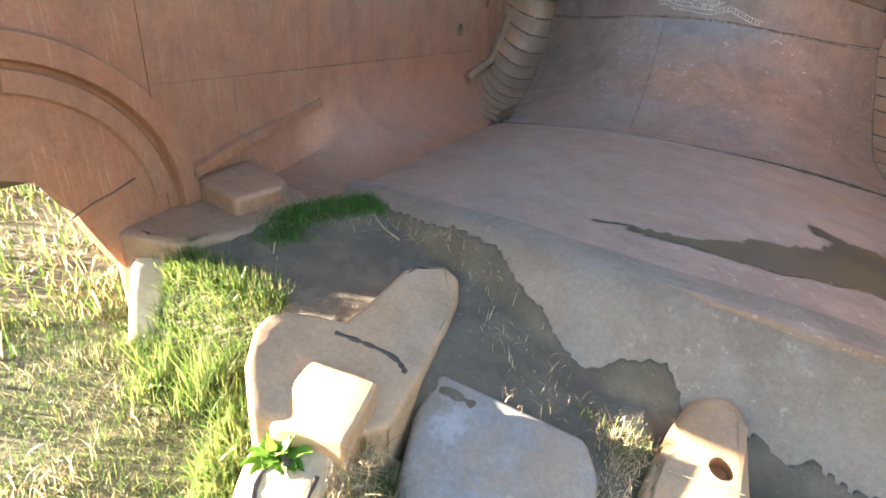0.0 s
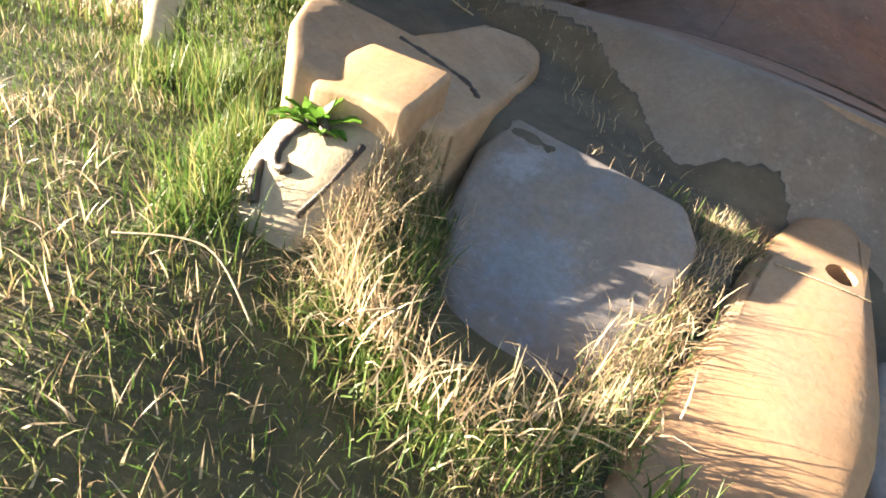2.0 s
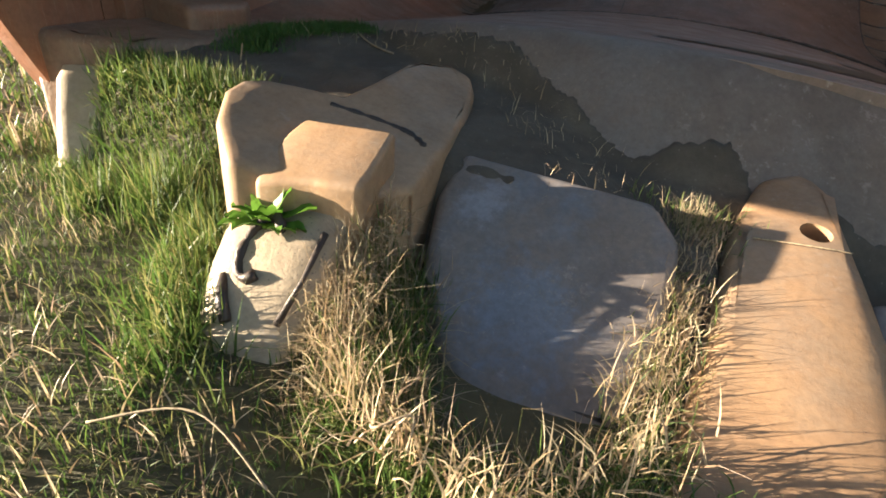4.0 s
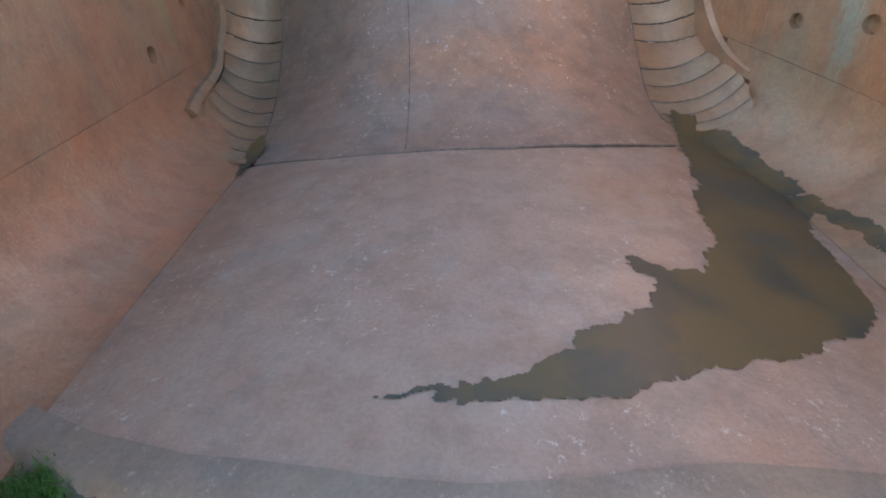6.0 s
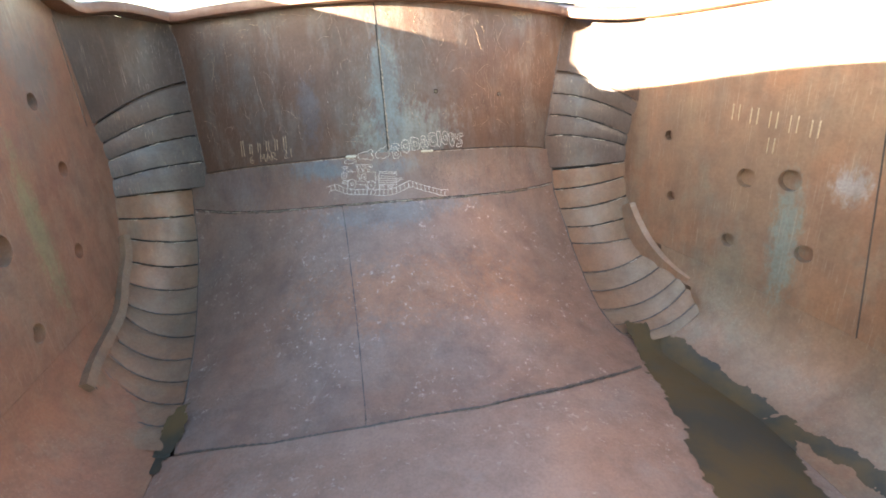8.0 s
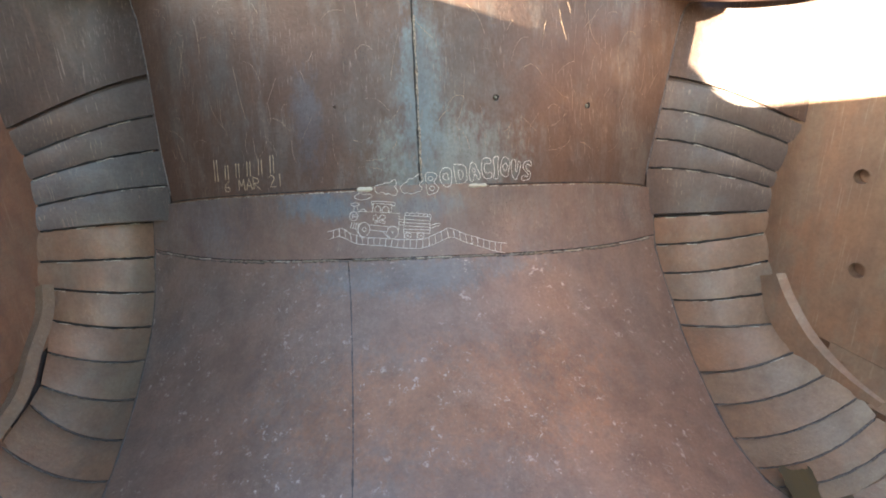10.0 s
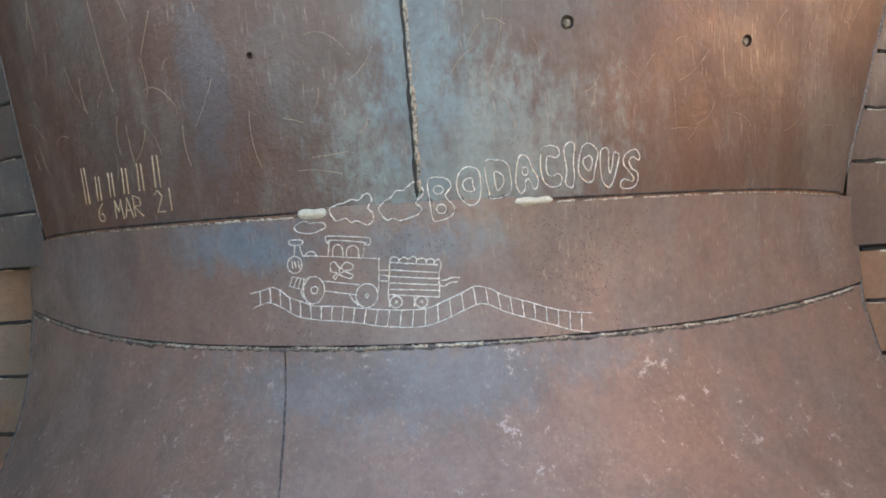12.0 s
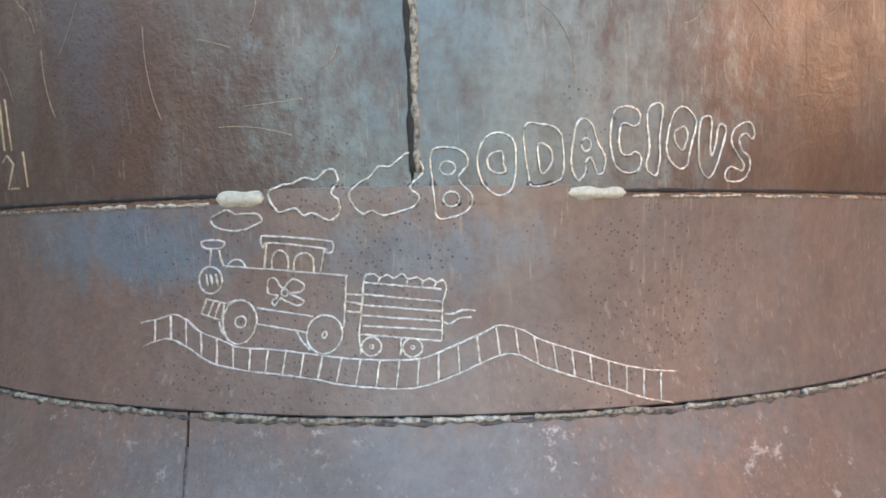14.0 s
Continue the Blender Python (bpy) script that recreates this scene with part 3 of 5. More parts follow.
left_rear = side_wall(-1, [-0.08 + 0.1 * i for i in range(40)], corner_top(-1), TOP_LEFT, 12, 0.07, SIDE_LEFT, "tall rusty side wall with drilled holes")
right_rear = side_wall(1, [0.2 + 0.1 * i for i in range(34)] + [3.55, 3.8], corner_top(1), TOP_RIGHT, 12, 0.07, SIDE, "tall rusty side wall with drilled holes")
side_wall(-1, [-1.7, -1.45, -1.2, -0.95, -0.68, -0.63, -0.59, -0.55, -0.52, -0.48, -0.44, -0.4, -0.37, -0.34, -0.31, -0.285, -0.26, -0.23, -0.2, -0.14, -0.083], lambda y: along(ARCH, y), TOP_LEFT, 14, 0.07, SIDE_LEFT, "front cheek of the side wall above an arched opening")
side_wall(-1, [-0.08, 0.0, 0.1, 0.2, 0.3, 0.4, 0.5], lambda y: -0.36, [(-0.08, 0.3540), (0.5, 0.3455)], 6, 0.066, SIDE_LEFT, "lower front part of the side wall")
# unseen skirt, added to keep sun from leaking in below the left wall
skirt = [[[Vector((wall_left(y) - d, y, -0.45 + 0.12 * j)) for j in range(9)] for y in (2.2, 2.6, 3.0, 3.4, 3.8, 4.2)] for d in (0.20, 0.25)]
slab("outer_skirt", skirt[0], skirt[1], SHELL, bucket, "unseen skirt added outside the side wall to block sun leaks")
RIGHT_HOLES = [(3.30, 0.926, 0.028), (3.25, 0.569, 0.03), (2.872, 0.758, 0.05), (2.682, 0.783, 0.055), (2.911, 0.393, 0.04), (2.568, 0.431, 0.045)]
LEFT_HOLES = [(3.046, 1.379, 0.04), (3.11, 1.045, 0.04), (3.0, 0.65, 0.04), (2.49, 0.466, 0.045), (2.47, 0.858, 0.065)]
drilled(right_rear, [((wall_right(y), y, z), (1, 0.5, 0), r, 0.045) for y, z, r in RIGHT_HOLES])
drilled(left_rear, [((wall_left(y), y, z), (1, 0.085, 0), r, 0.045) for y, z, r in LEFT_HOLES])


def on_wall(sign, y, z, proud):
    return Vector(((wall_right if sign > 0 else wall_left)(y) - sign * proud, y, z))


def wall_rib(name, sign, path, wide, proud, label):
    """A flat raised band along a path of (y, z) on a side wall."""
    n = len(path)
    rows = [[], []]
    for i, (y, z) in enumerate(path):
        (ya, za), (yb, zb) = path[max(0, i - 1)], path[min(n - 1, i + 1)]
        l = math.hypot(yb - ya, zb - za)
        ny, nz = -(zb - za) / l, (yb - ya) / l
        for row, ps in ((rows[0], (0.004, proud, proud, 0.004)), (rows[1], (-0.03,) * 4)):
            row.append([on_wall(sign, y + ny * wide * o, z + nz * wide * o, p) for o, p in zip((-0.5, -0.4, 0.4, 0.5), ps)])
    return slab(name, rows[0], rows[1], SIDE_LEFT if sign < 0 else SIDE, bucket, label)


def arc(cy, cz, ry, rz, a0, a1, n=24):
    return [(cy + ry * math.cos(radians(a0 + (a1 - a0) * i / n)), cz + rz * math.sin(radians(a0 + (a1 - a0) * i / n))) for i in range(n + 1)]


def edge_rib(points, inward):
    """A raised band along the outer ends of the strips."""
    line = [spline(points, i / 28) + Vector(inward).normalized() * 0.025 for i in range(29)]
    rows = [[], []]
    for i, p in enumerate(line):
        d = (line[min(28, i + 1)] - line[max(0, i - 1)]).normalized()
        n = Vector(inward).normalized()
        q = d.cross(n).normalized()
        rows[0].append([p + q * o * 0.03 + n * h for o, h in ((-1.0, -0.01), (-0.8, 0.022), (0.8, 0.022), (1.0, -0.01))])
        rows[1].append([p + q * o * 0.03 - n * 0.06 for o in (-1.0, -0.8, 0.8, 1.0)])
    slab("edge_rib", rows[0], rows[1], SIDE, bucket, "raised curved rib at the ends of the strips")


edge_rib([(-1.541, 3.477, 0.545), (-1.53, 3.42, 0.44), (-1.525, 3.297, 0.332), (-1.499, 3.112, 0.207), (-1.449, 2.734, 0.156), (-1.414, 2.554, 0.117)], (0.9, -0.15, 0.4))
wall_rib("edge_rib", 1, [tuple(spline([(3.535, 0.44), (3.481, 0.342), (3.388, 0.218), (3.29, 0.132), (3.189, 0.077), (3.084, 0.038)], i / 20)) for i in range(21)], 0.135, 0.028, "raised curved rib beside the ends of the strips")
wall_rib("boss_ring", -1, arc(-0.58, -0.05, 0.585, 0.56, 96, -3, 40), 0.085, 0.03, "raised ring round the pivot boss")
wall_rib("boss_ring", -1, arc(-0.58, -0.05, 0.49, 0.47, 80, 5, 30), 0.07, 0.012, "flat inner ring of the pivot boss")
wall_rib("wall_rib", -1, [(0.02, 0.03), (0.3, 0.10), (0.55, 0.14), (0.8, 0.185)], 0.05, 0.03, "narrow orange rib")
tube("wall_crack", [on_wall(-1, y, z, 0.001) for y, z in ((-0.42, 0.0), (-0.34, 0.03), (-0.27, 0.045), (-0.19, 0.07))], 0.003, SHELL, bucket)
# seams on the side walls
tube("wall_seam", [on_wall(1, 2.3 + 0.01 * i, 0.04 + 0.12 * i, 0.0) for i in range(13)], 0.004, SHELL, bucket)
tube("wall_seam", [on_wall(-1, 3.49 - 0.0 * i, 1.2 + 0.055 * i, 0.0) for i in range(11)], 0.004, SHELL, bucket)

# ---- closing shell and rim ----
shell = [[[sheet(-1.85 + 3.7 * i / 30, 0.2 + 0.84 * j / 30, d) for i in range(31)] for j in range(31)] for d in (0.036, 0.10)]
slab("back_shell", shell[0], shell[1], SHELL, bucket, "dark outer shell behind the plates")


def rim_path():
    pts = [Vector((wall_left(y) - 0.02, y, along(TOP_LEFT, y))) for y in (-1.7, -0.5, 0.6, 0.9, 1.35, 1.9, 2.4, 2.58, 2.68, 2.80, 3.2)]
    pts += [Vector((-1.50, 3.55, 1.765)), Vector((-1.33, 3.72, 1.765))]
    for x in (-1.1, -0.8, -0.45, -0.1, 0.25, 0.6, 0.95, 1.3):
        p = sheet(x, rim_line(x) - 0.02)
        pts.append(p + Vector((0, 0.01, 0)))
    pts += [Vector((1.52, 3.75, 1.575)), Vector((1.66, 3.5, 1.565))]
    pts += [Vector((wall_right(y) + 0.02, y, along(TOP_RIGHT, y))) for y in (3.1, 2.4, 1.4, 0.2)]
    return pts


rim_pts = [spline([tuple(p) for p in rim_path()], i / 90) for i in range(91)]
rows = [[], []]
for i, p in enumerate(rim_pts):
    d = (rim_pts[min(90, i + 1)] - rim_pts[max(0, i - 1)]).normalized()
    inner = d.cross(Vector((0, 0, 1))).normalized()
    rows[0].append([p + inner * a + Vector((0, 0, b)) for a, b in ((-0.05, 0.004), (0.055, 0.004), (0.085, 0.012), (0.09, 0.035), (0.08, 0.06))])
    rows[1].append([p + inner * a + Vector((0, 0, b)) for a, b in ((-0.09, 0.004), (-0.10, 0.02), (-0.10, 0.04), (-0.09, 0.06), (-0.05, 0.075))])
slab("top_rim", rows[0], rows[1], RIM, bucket, "thick dark rounded top rim")


# ---- details on the back plates ----
def drawn(u, v, proud=0.0006):
    """A spot of the welded drawing, in its own units, on the back plates."""
    a, b = (u - 600) / 400, (v - 400) / 200
    x = 0.0076 + 0.2973 * a - 0.0084 * b + 0.0007 * a * a + 0.0094 * a * b + 0.0004 * b * b
    s = 0.7288 - 0.0021 * a - 0.0588 * b - 0.001 * a * a + 0.0004 * a * b - 0.0023 * b * b
    return sheet(x, s, -proud - (0.0 if s > seam_high(x) + 0.0045 else 0.0054 if s > seam_high(x) - 0.0045 else 0.004))


def bead(name, points, closed=False, parent=None, steps=7, radius=0.0013, curved=True):
    """A welded line through points of the drawing, with painted shade along it."""
    pts = [(float(a), float(b)) for a, b in points]
    if closed:
        pts = pts[-2:] + pts + pts[:2]
    if curved and len(pts) > 2:
        n = (len(pts) - 1) * steps
        line = [spline(pts, i / n) for i in range(n + 1)]
        if closed:
            line = line[2 * steps - steps: -2 * steps + steps]
            line = line[: len(points) * steps]
    else:
        line = []
        for (a, b), (c, d) in zip(pts, pts[1:]):
            k = max(2, int(math.hypot(c - a, d - b) / 6))
            line += [Vector((a + (c - a) * i / k, b + (d - b) * i / k)) for i in range(k)]
        line.append(Vector(pts[-1]))
    spots = [drawn(p.x + random.uniform(-0.5, 0.5), p.y + random.uniform(-0.5, 0.5)) for p in line]
    ob = tube(name, spots, radius, WELD, parent or band, wobble=0.3, closed=closed)
    # wider dark tube beneath: the bead's shadow line, put into colour
    margin = tube(name, [p + Vector((0, 0.0047, -0.0010)) for p in spots], radius * 3.2, BEAD_SHADE, None, wobble=0.25, closed=closed)
    bm = bmesh.new()
    bm.from_mesh(ob.data)
    own = len(bm.faces)
    bm.from_mesh(margin.data)
    bm.faces.ensure_lookup_table()
    for f in bm.faces[own:]:
        f.material_index = 1
    bm.to_mesh(ob.data)
    bm.free()
    ob.data.materials.append(BEAD_SHADE)
    bpy.data.objects.remove(margin)
    return ob


def oval(cx, cy, rx, ry, n=12):
    return [(cx + rx * math.cos(2 * math.pi * i / n), cy + ry * math.sin(2 * math.pi * i / n)) for i in range(n)]


LETTERS = {
    "b": [[(752, 285), (785, 277), (808, 287), (812, 305), (797, 327), (820, 355), (815, 378), (790, 392), (763, 392), (757, 350)], oval(779, 310, 13, 11), oval(786, 361, 13, 13)],
    "o": [[(862, 252), (888, 265), (893, 310), (885, 345), (862, 355), (838, 335), (828, 300), (838, 265)], [(858, 284), (870, 284), (872, 303), (876, 315), (862, 318), (847, 310), (846, 292)]],
    "d": [[(905, 244), (935, 237), (960, 243), (972, 262), (974, 315), (962, 332), (922, 340), (914, 320)], [(930, 270), (950, 277), (955, 297), (947, 312), (935, 316)]],
    "a": [[(1000, 330), (989, 310), (989, 280), (996, 238), (1009, 226), (1024, 237), (1034, 265), (1048, 290), (1045, 315), (1034, 318), (1028, 300), (1020, 291), (1014, 300), (1012, 318)], oval(1014, 270, 8, 11)],
    "c": [[(1085, 203), (1108, 210), (1111, 228), (1100, 236), (1078, 233), (1073, 260), (1078, 283), (1092, 286), (1105, 280), (1115, 292), (1108, 312), (1085, 316), (1065, 300), (1057, 260), (1063, 215)]],
    "i": [[(1140, 196), (1155, 203), (1150, 250), (1151, 290), (1145, 318), (1136, 319), (1125, 305), (1130, 270), (1125, 215)]],
    "p": [[(1195, 199), (1215, 212), (1222, 230), (1210, 275), (1205, 300), (1190, 308), (1172, 295), (1163, 270), (1175, 215)], [(1195, 234), (1203, 240), (1204, 255), (1195, 275), (1183, 265), (1178, 245)]],
    "u": [[(1245, 213), (1254, 222), (1252, 265), (1256, 283), (1264, 260), (1268, 232), (1277, 226), (1285, 238), (1275, 275), (1262, 310), (1247, 325), (1230, 300), (1228, 250), (1232, 220)]],
    "s": [[(1337, 219), (1348, 240), (1342, 250), (1328, 240), (1315, 250), (1320, 270), (1338, 285), (1337, 310), (1320, 330), (1290, 331), (1285, 315), (1297, 302), (1320, 310), (1324, 295), (1300, 265), (1298, 245), (1310, 228)]],
}
for strokes in LETTERS.values():
    for stroke in strokes:
        bead("weld_letter", stroke, True, upper_right, 6)
for cloud in (
    [(375, 395), (388, 385), (405, 378), (420, 385), (440, 384), (460, 385), (468, 397), (455, 405), (440, 412), (415, 416), (390, 412), (378, 405)],
    [(481, 348), (500, 337), (520, 334), (540, 325), (560, 328), (575, 315), (590, 312), (598, 330), (588, 348), (600, 362), (600, 385), (585, 396), (570, 390), (555, 383), (540, 387), (525, 375), (500, 382), (488, 370)],
    [(618, 350), (635, 332), (650, 325), (665, 308), (685, 307), (700, 295), (715, 286), (733, 298), (738, 318), (718, 340), (733, 355), (725, 372), (705, 380), (675, 388), (655, 380), (640, 385), (625, 370)],
):
    bead("weld_smoke_cloud", cloud, True, upper_left, 5)
bead("weld_chimney", [(355, 438), (375, 434), (398, 437), (393, 448), (372, 451), (358, 447)], True)
bead("weld_chimney", [(373, 452), (370, 485)])
bead("weld_chimney", [(388, 453), (391, 470), (396, 484)])
bead("weld_dome", [(402, 486), (410, 475), (420, 471), (430, 474), (437, 486)])
bead("weld_lamp", oval(371, 512, 22, 26), True)
for x in (362, 371, 381):
    bead("weld_lamp", [(x, 500), (x + 4, 523)])
bead("weld_boiler", [(396, 484), (480, 489), (560, 496), (615, 501)])
bead("weld_boiler", [(612, 501), (610, 597)])
bead("weld_roof", [(465, 430), (480, 425), (575, 433), (590, 440), (588, 455), (575, 455), (573, 448), (480, 438), (470, 448)], True)
bead("weld_cab", [(475, 440), (470, 488)])
bead("weld_cab", [(575, 450), (568, 497)])
bead("weld_window", [(484, 488), (485, 465), (497, 452), (511, 462), (513, 490)])
bead("weld_window", [(522, 492), (525, 467), (540, 457), (555, 466), (557, 494)])
bead("weld_flower", [(478, 510), (490, 507), (503, 525), (520, 508), (540, 518), (535, 532), (515, 535), (540, 548), (530, 558), (510, 550), (500, 545), (490, 558), (485, 550), (495, 540), (478, 535)], True)
bead("weld_flower", oval(507, 534, 6, 7), True)
bead("weld_buffer", [(355, 575), (364, 548), (398, 555), (395, 586), (355, 575)], curved=False)
bead("weld_buffer", [(367, 580), (378, 551)])
bead("weld_buffer", [(381, 583), (389, 553)])
for cx, cy, rx, ry in ((428, 587, 31, 38), (430, 588, 10, 10), (578, 607, 30, 32), (578, 608, 4, 5), (657, 627, 16, 15), (657, 627, 3, 3), (724, 628, 16, 15), (724, 628, 3, 3)):
    bead("weld_wheel", oval(cx, cy, rx, ry, 14), True, steps=3)
for line in (
    [(398, 558), (420, 549)], [(458, 563), (558, 577)], [(460, 591), (550, 605)], [(390, 587), (395, 602), (412, 620)], [(530, 603), (540, 618), (555, 633)],
):
    bead("weld_frame", line)
for line in ([(612, 536), (640, 538)], [(612, 550), (638, 555)], [(612, 568), (638, 570)]):
    bead("weld_coupling", line)
bead("weld_wagon", [(642, 515), (645, 500), (658, 498), (668, 505), (680, 500), (692, 506), (705, 498), (715, 508), (730, 505), (740, 512), (752, 508), (762, 515), (772, 511), (778, 525), (772, 552)])
for line in ([(641, 514), (770, 528)], [(640, 536), (770, 551)], [(638, 556), (770, 568)], [(640, 575), (770, 585)], [(640, 593), (772, 600)], [(636, 607), (770, 617)], [(641, 514), (636, 607), (640, 640)], [(771, 552), (772, 617)], [(668, 506), (665, 515)], [(715, 508), (712, 520)], [(740, 512), (737, 523)], [(762, 515), (757, 526)], [(705, 612), (705, 640)]):
    bead("weld_wagon", line, curved=False)
bead("weld_coupling", [(775, 573), (790, 572), (805, 566), (826, 567)])
bead("weld_coupling", [(775, 587), (785, 589), (800, 580), (820, 578)])
RAIL_HIGH = [(232, 592), (270, 585), (300, 577), (325, 585), (355, 605), (395, 618), (430, 630), (500, 634), (560, 640), (620, 646), (680, 648), (740, 645), (790, 625), (830, 608), (865, 592), (900, 598), (935, 615), (985, 630), (1050, 648), (1110, 660), (1175, 663)]
RAIL_LOW = [(240, 632), (290, 618), (330, 630), (380, 655), (430, 665), (500, 672), (560, 678), (600, 685), (650, 690), (710, 692), (750, 686), (800, 668), (840, 650), (875, 638), (900, 640), (940, 658), (1000, 675), (1060, 690), (1110, 702), (1160, 708)]
bead("weld_rail", RAIL_HIGH, steps=5)
bead("weld_rail", RAIL_LOW, steps=5)
for k in range(29):
    u = 262 + k * 31.5
    va = along(RAIL_HIGH, u)
    ub = u + 6 * math.sin(k * 0.35 + 0.8)
    bead("weld_sleeper", [(u, va + 1), (ub, along(RAIL_LOW, ub) - 1)], curved=False)


def scratched(name, strokes, parent, radius=0.0016):
    for line in strokes:
        pts = []
        for (a, b), (c, d) in zip(line, line[1:]):
            pts += [sheet(a + (c - a) * i / 4, b + (d - b) * i / 4, -0.0002) for i in range(4)]
        pts.append(sheet(line[-1][0], line[-1][1], -0.0002))
        tube(name, pts, radius, SCRATCH if radius > 0.001 else FAINT, parent, sides=4, wobble=0.4)


# a scratched name as plain bars, and the date under it
for k, (h0, h1) in enumerate(((0.757, 0.790), (0.760, 0.782), (0.763, 0.784), (0.765, 0.787), (0.767, 0.790), (0.769, 0.795))):
    x = -0.79 + k * 0.056
    scratched("scratch_bar", [[(x, h0), (x + 0.006, h1)], [(x + 0.016, h0), (x + 0.02, h1)]], upper_left, 0.0017)


def glyphs(text, x, s, w, h, lean, parent):
    table = {
        "6": [[(0.9, 1), (0.3, 0.75), (0.05, 0.35), (0.2, 0.02), (0.7, 0), (0.95, 0.25), (0.7, 0.5), (0.2, 0.4)]],
        "M": [[(0, 0), (0.1, 1), (0.5, 0.4), (0.9, 1), (1, 0)]],
        "A": [[(0, 0), (0.5, 1), (1, 0)], [(0.2, 0.4), (0.8, 0.4)]],
        "R": [[(0, 0), (0, 1), (0.8, 0.85), (0.8, 0.55), (0, 0.5), (0.95, 0)]],
        "2": [[(0, 0.8), (0.4, 1), (0.85, 0.75), (0.1, 0.02), (1, 0.05)]],
        "1": [[(0.4, 0), (0.45, 1)]],
    }
    for k, c in enumerate(text):
        for stroke in table.get(c, []):
            scratched("scratch_letter", [[(x + k * w * 1.25 + a * w, s + lean * k + b * h) for a, b in stroke]], parent, 0.0014)


glyphs("6 MAR 21", -0.745, 0.738, 0.030, 0.019, 0.0016, upper_left)

# loose scratches over the upper plates
for k in range(150):
    x, s = random.uniform(-1.0, 1.15), random.uniform(0.775, 0.985)
    if abs(x - 0.1) < 0.05 or (0.05 < x < 0.62 and s < 0.79):
        continue
    a, l = random.uniform(0, math.pi), random.uniform(0.02, 0.10)
    turn = random.uniform(-1.2, 1.2)
    line = [(x, s)]
    for n in range(5):
        step = a + turn * n / 4
        line.append((line[-1][0] + 0.2 * l * math.cos(step), line[-1][1] + 0.08 * l * math.sin(step)))
    if any(abs(p - 0.1) < 0.01 or q > 0.99 for p, q in line) or (line[0][0] < 0.1) != (line[-1][0] < 0.1):
        continue
    scratched("scratch_mark", [line], upper_right if x > 0.1 else upper_left, random.uniform(0.0003, 0.0007))


# weld beads lying in the seams
def seam_bead(points, radius, parent, skip=0.0):
    run = []
    for p in points:
        if random.random() < skip:
            if len(run) > 3:
                tube("seam_weld", run, radius, PALE_WELD if len(run) < 14 else SEAM_WELD, parent, wobble=0.45, sides=6)
            run = []
        else:
            run.append(p)
    if len(run) > 3:
        tube("seam_weld", run, radius, PALE_WELD if len(run) < 14 else SEAM_WELD, parent, wobble=0.45, sides=6)


tube("seam_gap", [sheet(x, seam_low(x) + 0.0006 + random.uniform(-0.0004, 0.0004), -0.001) for x in np.arange(-1.19, 1.19, 0.01)], 0.0022, GAP, band, wobble=0.4)
seam_bead([sheet(-1.19 + 2.38 * i / 300, seam_low(-1.19 + 2.38 * i / 300) - 0.0014 + random.uniform(-0.0006, 0.0006), -0.0012) for i in range(301)], 0.0036, band, 0.11)
tube("seam_weld", [sheet(x, seam_low(x) - 0.0030 + random.uniform(-0.0006, 0.0006), 0.002) for x in np.arange(-1.19, 1.19, 0.01)], 0.0036, DARK_WELD, band, wobble=0.5)


def torn_gap(x0, x1, wide, material):
    """The upper seam, torn a little open, with rust inside."""
    xs = np.arange(x0, x1, 0.012)
    rows = [[[sheet(x, seam_high(x) + o * wide * (0.6 + 0.5 * noise.noise((x * 30, o, 2))), d) for x in xs] for o in (-1.0, -0.3, 0.4, 1.0)] for d in (-0.0055, 0.02)]
    for row, d in zip(rows[0], (-0.0056, -0.0048, -0.0008, -0.0008)):
        for k, x in enumerate(xs):
            row[k] = row[k] + Vector((0, -0.0056 - d, 0)) * -1
    slab("torn_seam", rows[0], rows[1], material, band, "torn rusty gap along the band")


torn_gap(-1.05, -0.10, 0.0036, TORN)
torn_gap(0.33, 1.14, 0.0024, TORN)
seam_bead([sheet(x, seam_high(x) - 0.0022 + random.uniform(-0.0004, 0.0004), -0.004) for x in np.arange(-1.05, -0.1, 0.009)], 0.0025, band, 0.08)
seam_bead([sheet(x, seam_high(x) - 0.0018 + random.uniform(-0.0004, 0.0004), -0.004) for x in np.arange(0.36, 1.14, 0.009)], 0.0022, band, 0.1)
tube("seam_gap", [sheet(0.10 + random.uniform(-0.001, 0.001), s, 0.001) for s in np.arange(0.752, 1.0, 0.004)], 0.0038, GAP, upper_right, wobble=0.4)
tube("seam_weld", [sheet(0.107 + random.uniform(-0.002, 0.002), s, 0.002) for s in np.arange(0.752, 0.9, 0.004)], 0.0045, SEAM_WELD, upper_right, wobble=0.5)
tube("seam_gap", [sheet(x, seam_high(x) + 0.0016, -0.001) for x in np.arange(-1.06, -0.10, 0.01)], 0.0030, GAP, band, wobble=0.4)
tube("seam_gap", [sheet(x, seam_high(x) + 0.0013, -0.001) for x in np.arange(0.34, 1.15, 0.01)], 0.0026, GAP, band, wobble=0.4)
tube("seam_weld", [sheet(seam_down(s), s, 0.002) for s in np.arange(0.26, 0.615, 0.005)], 0.0035, DARK_WELD, lower_right, wobble=0.3)
tube("seam_weld", [sheet(x, seam_floor(x), 0.002) for x in np.arange(-0.93, 1.36, 0.012)], 0.006, DARK_WELD, lower_right, wobble=0.5)
fill = [[[sheet(x, seam_high(x) + o, d) for x in np.arange(-0.085, 0.31, 0.02)] for o in (-0.004, 0.0, 0.004)] for d in (-0.0052, 0.02)]
slab("seam_filler", fill[0], fill[1], BAND, band, "ground-flush seam filling")


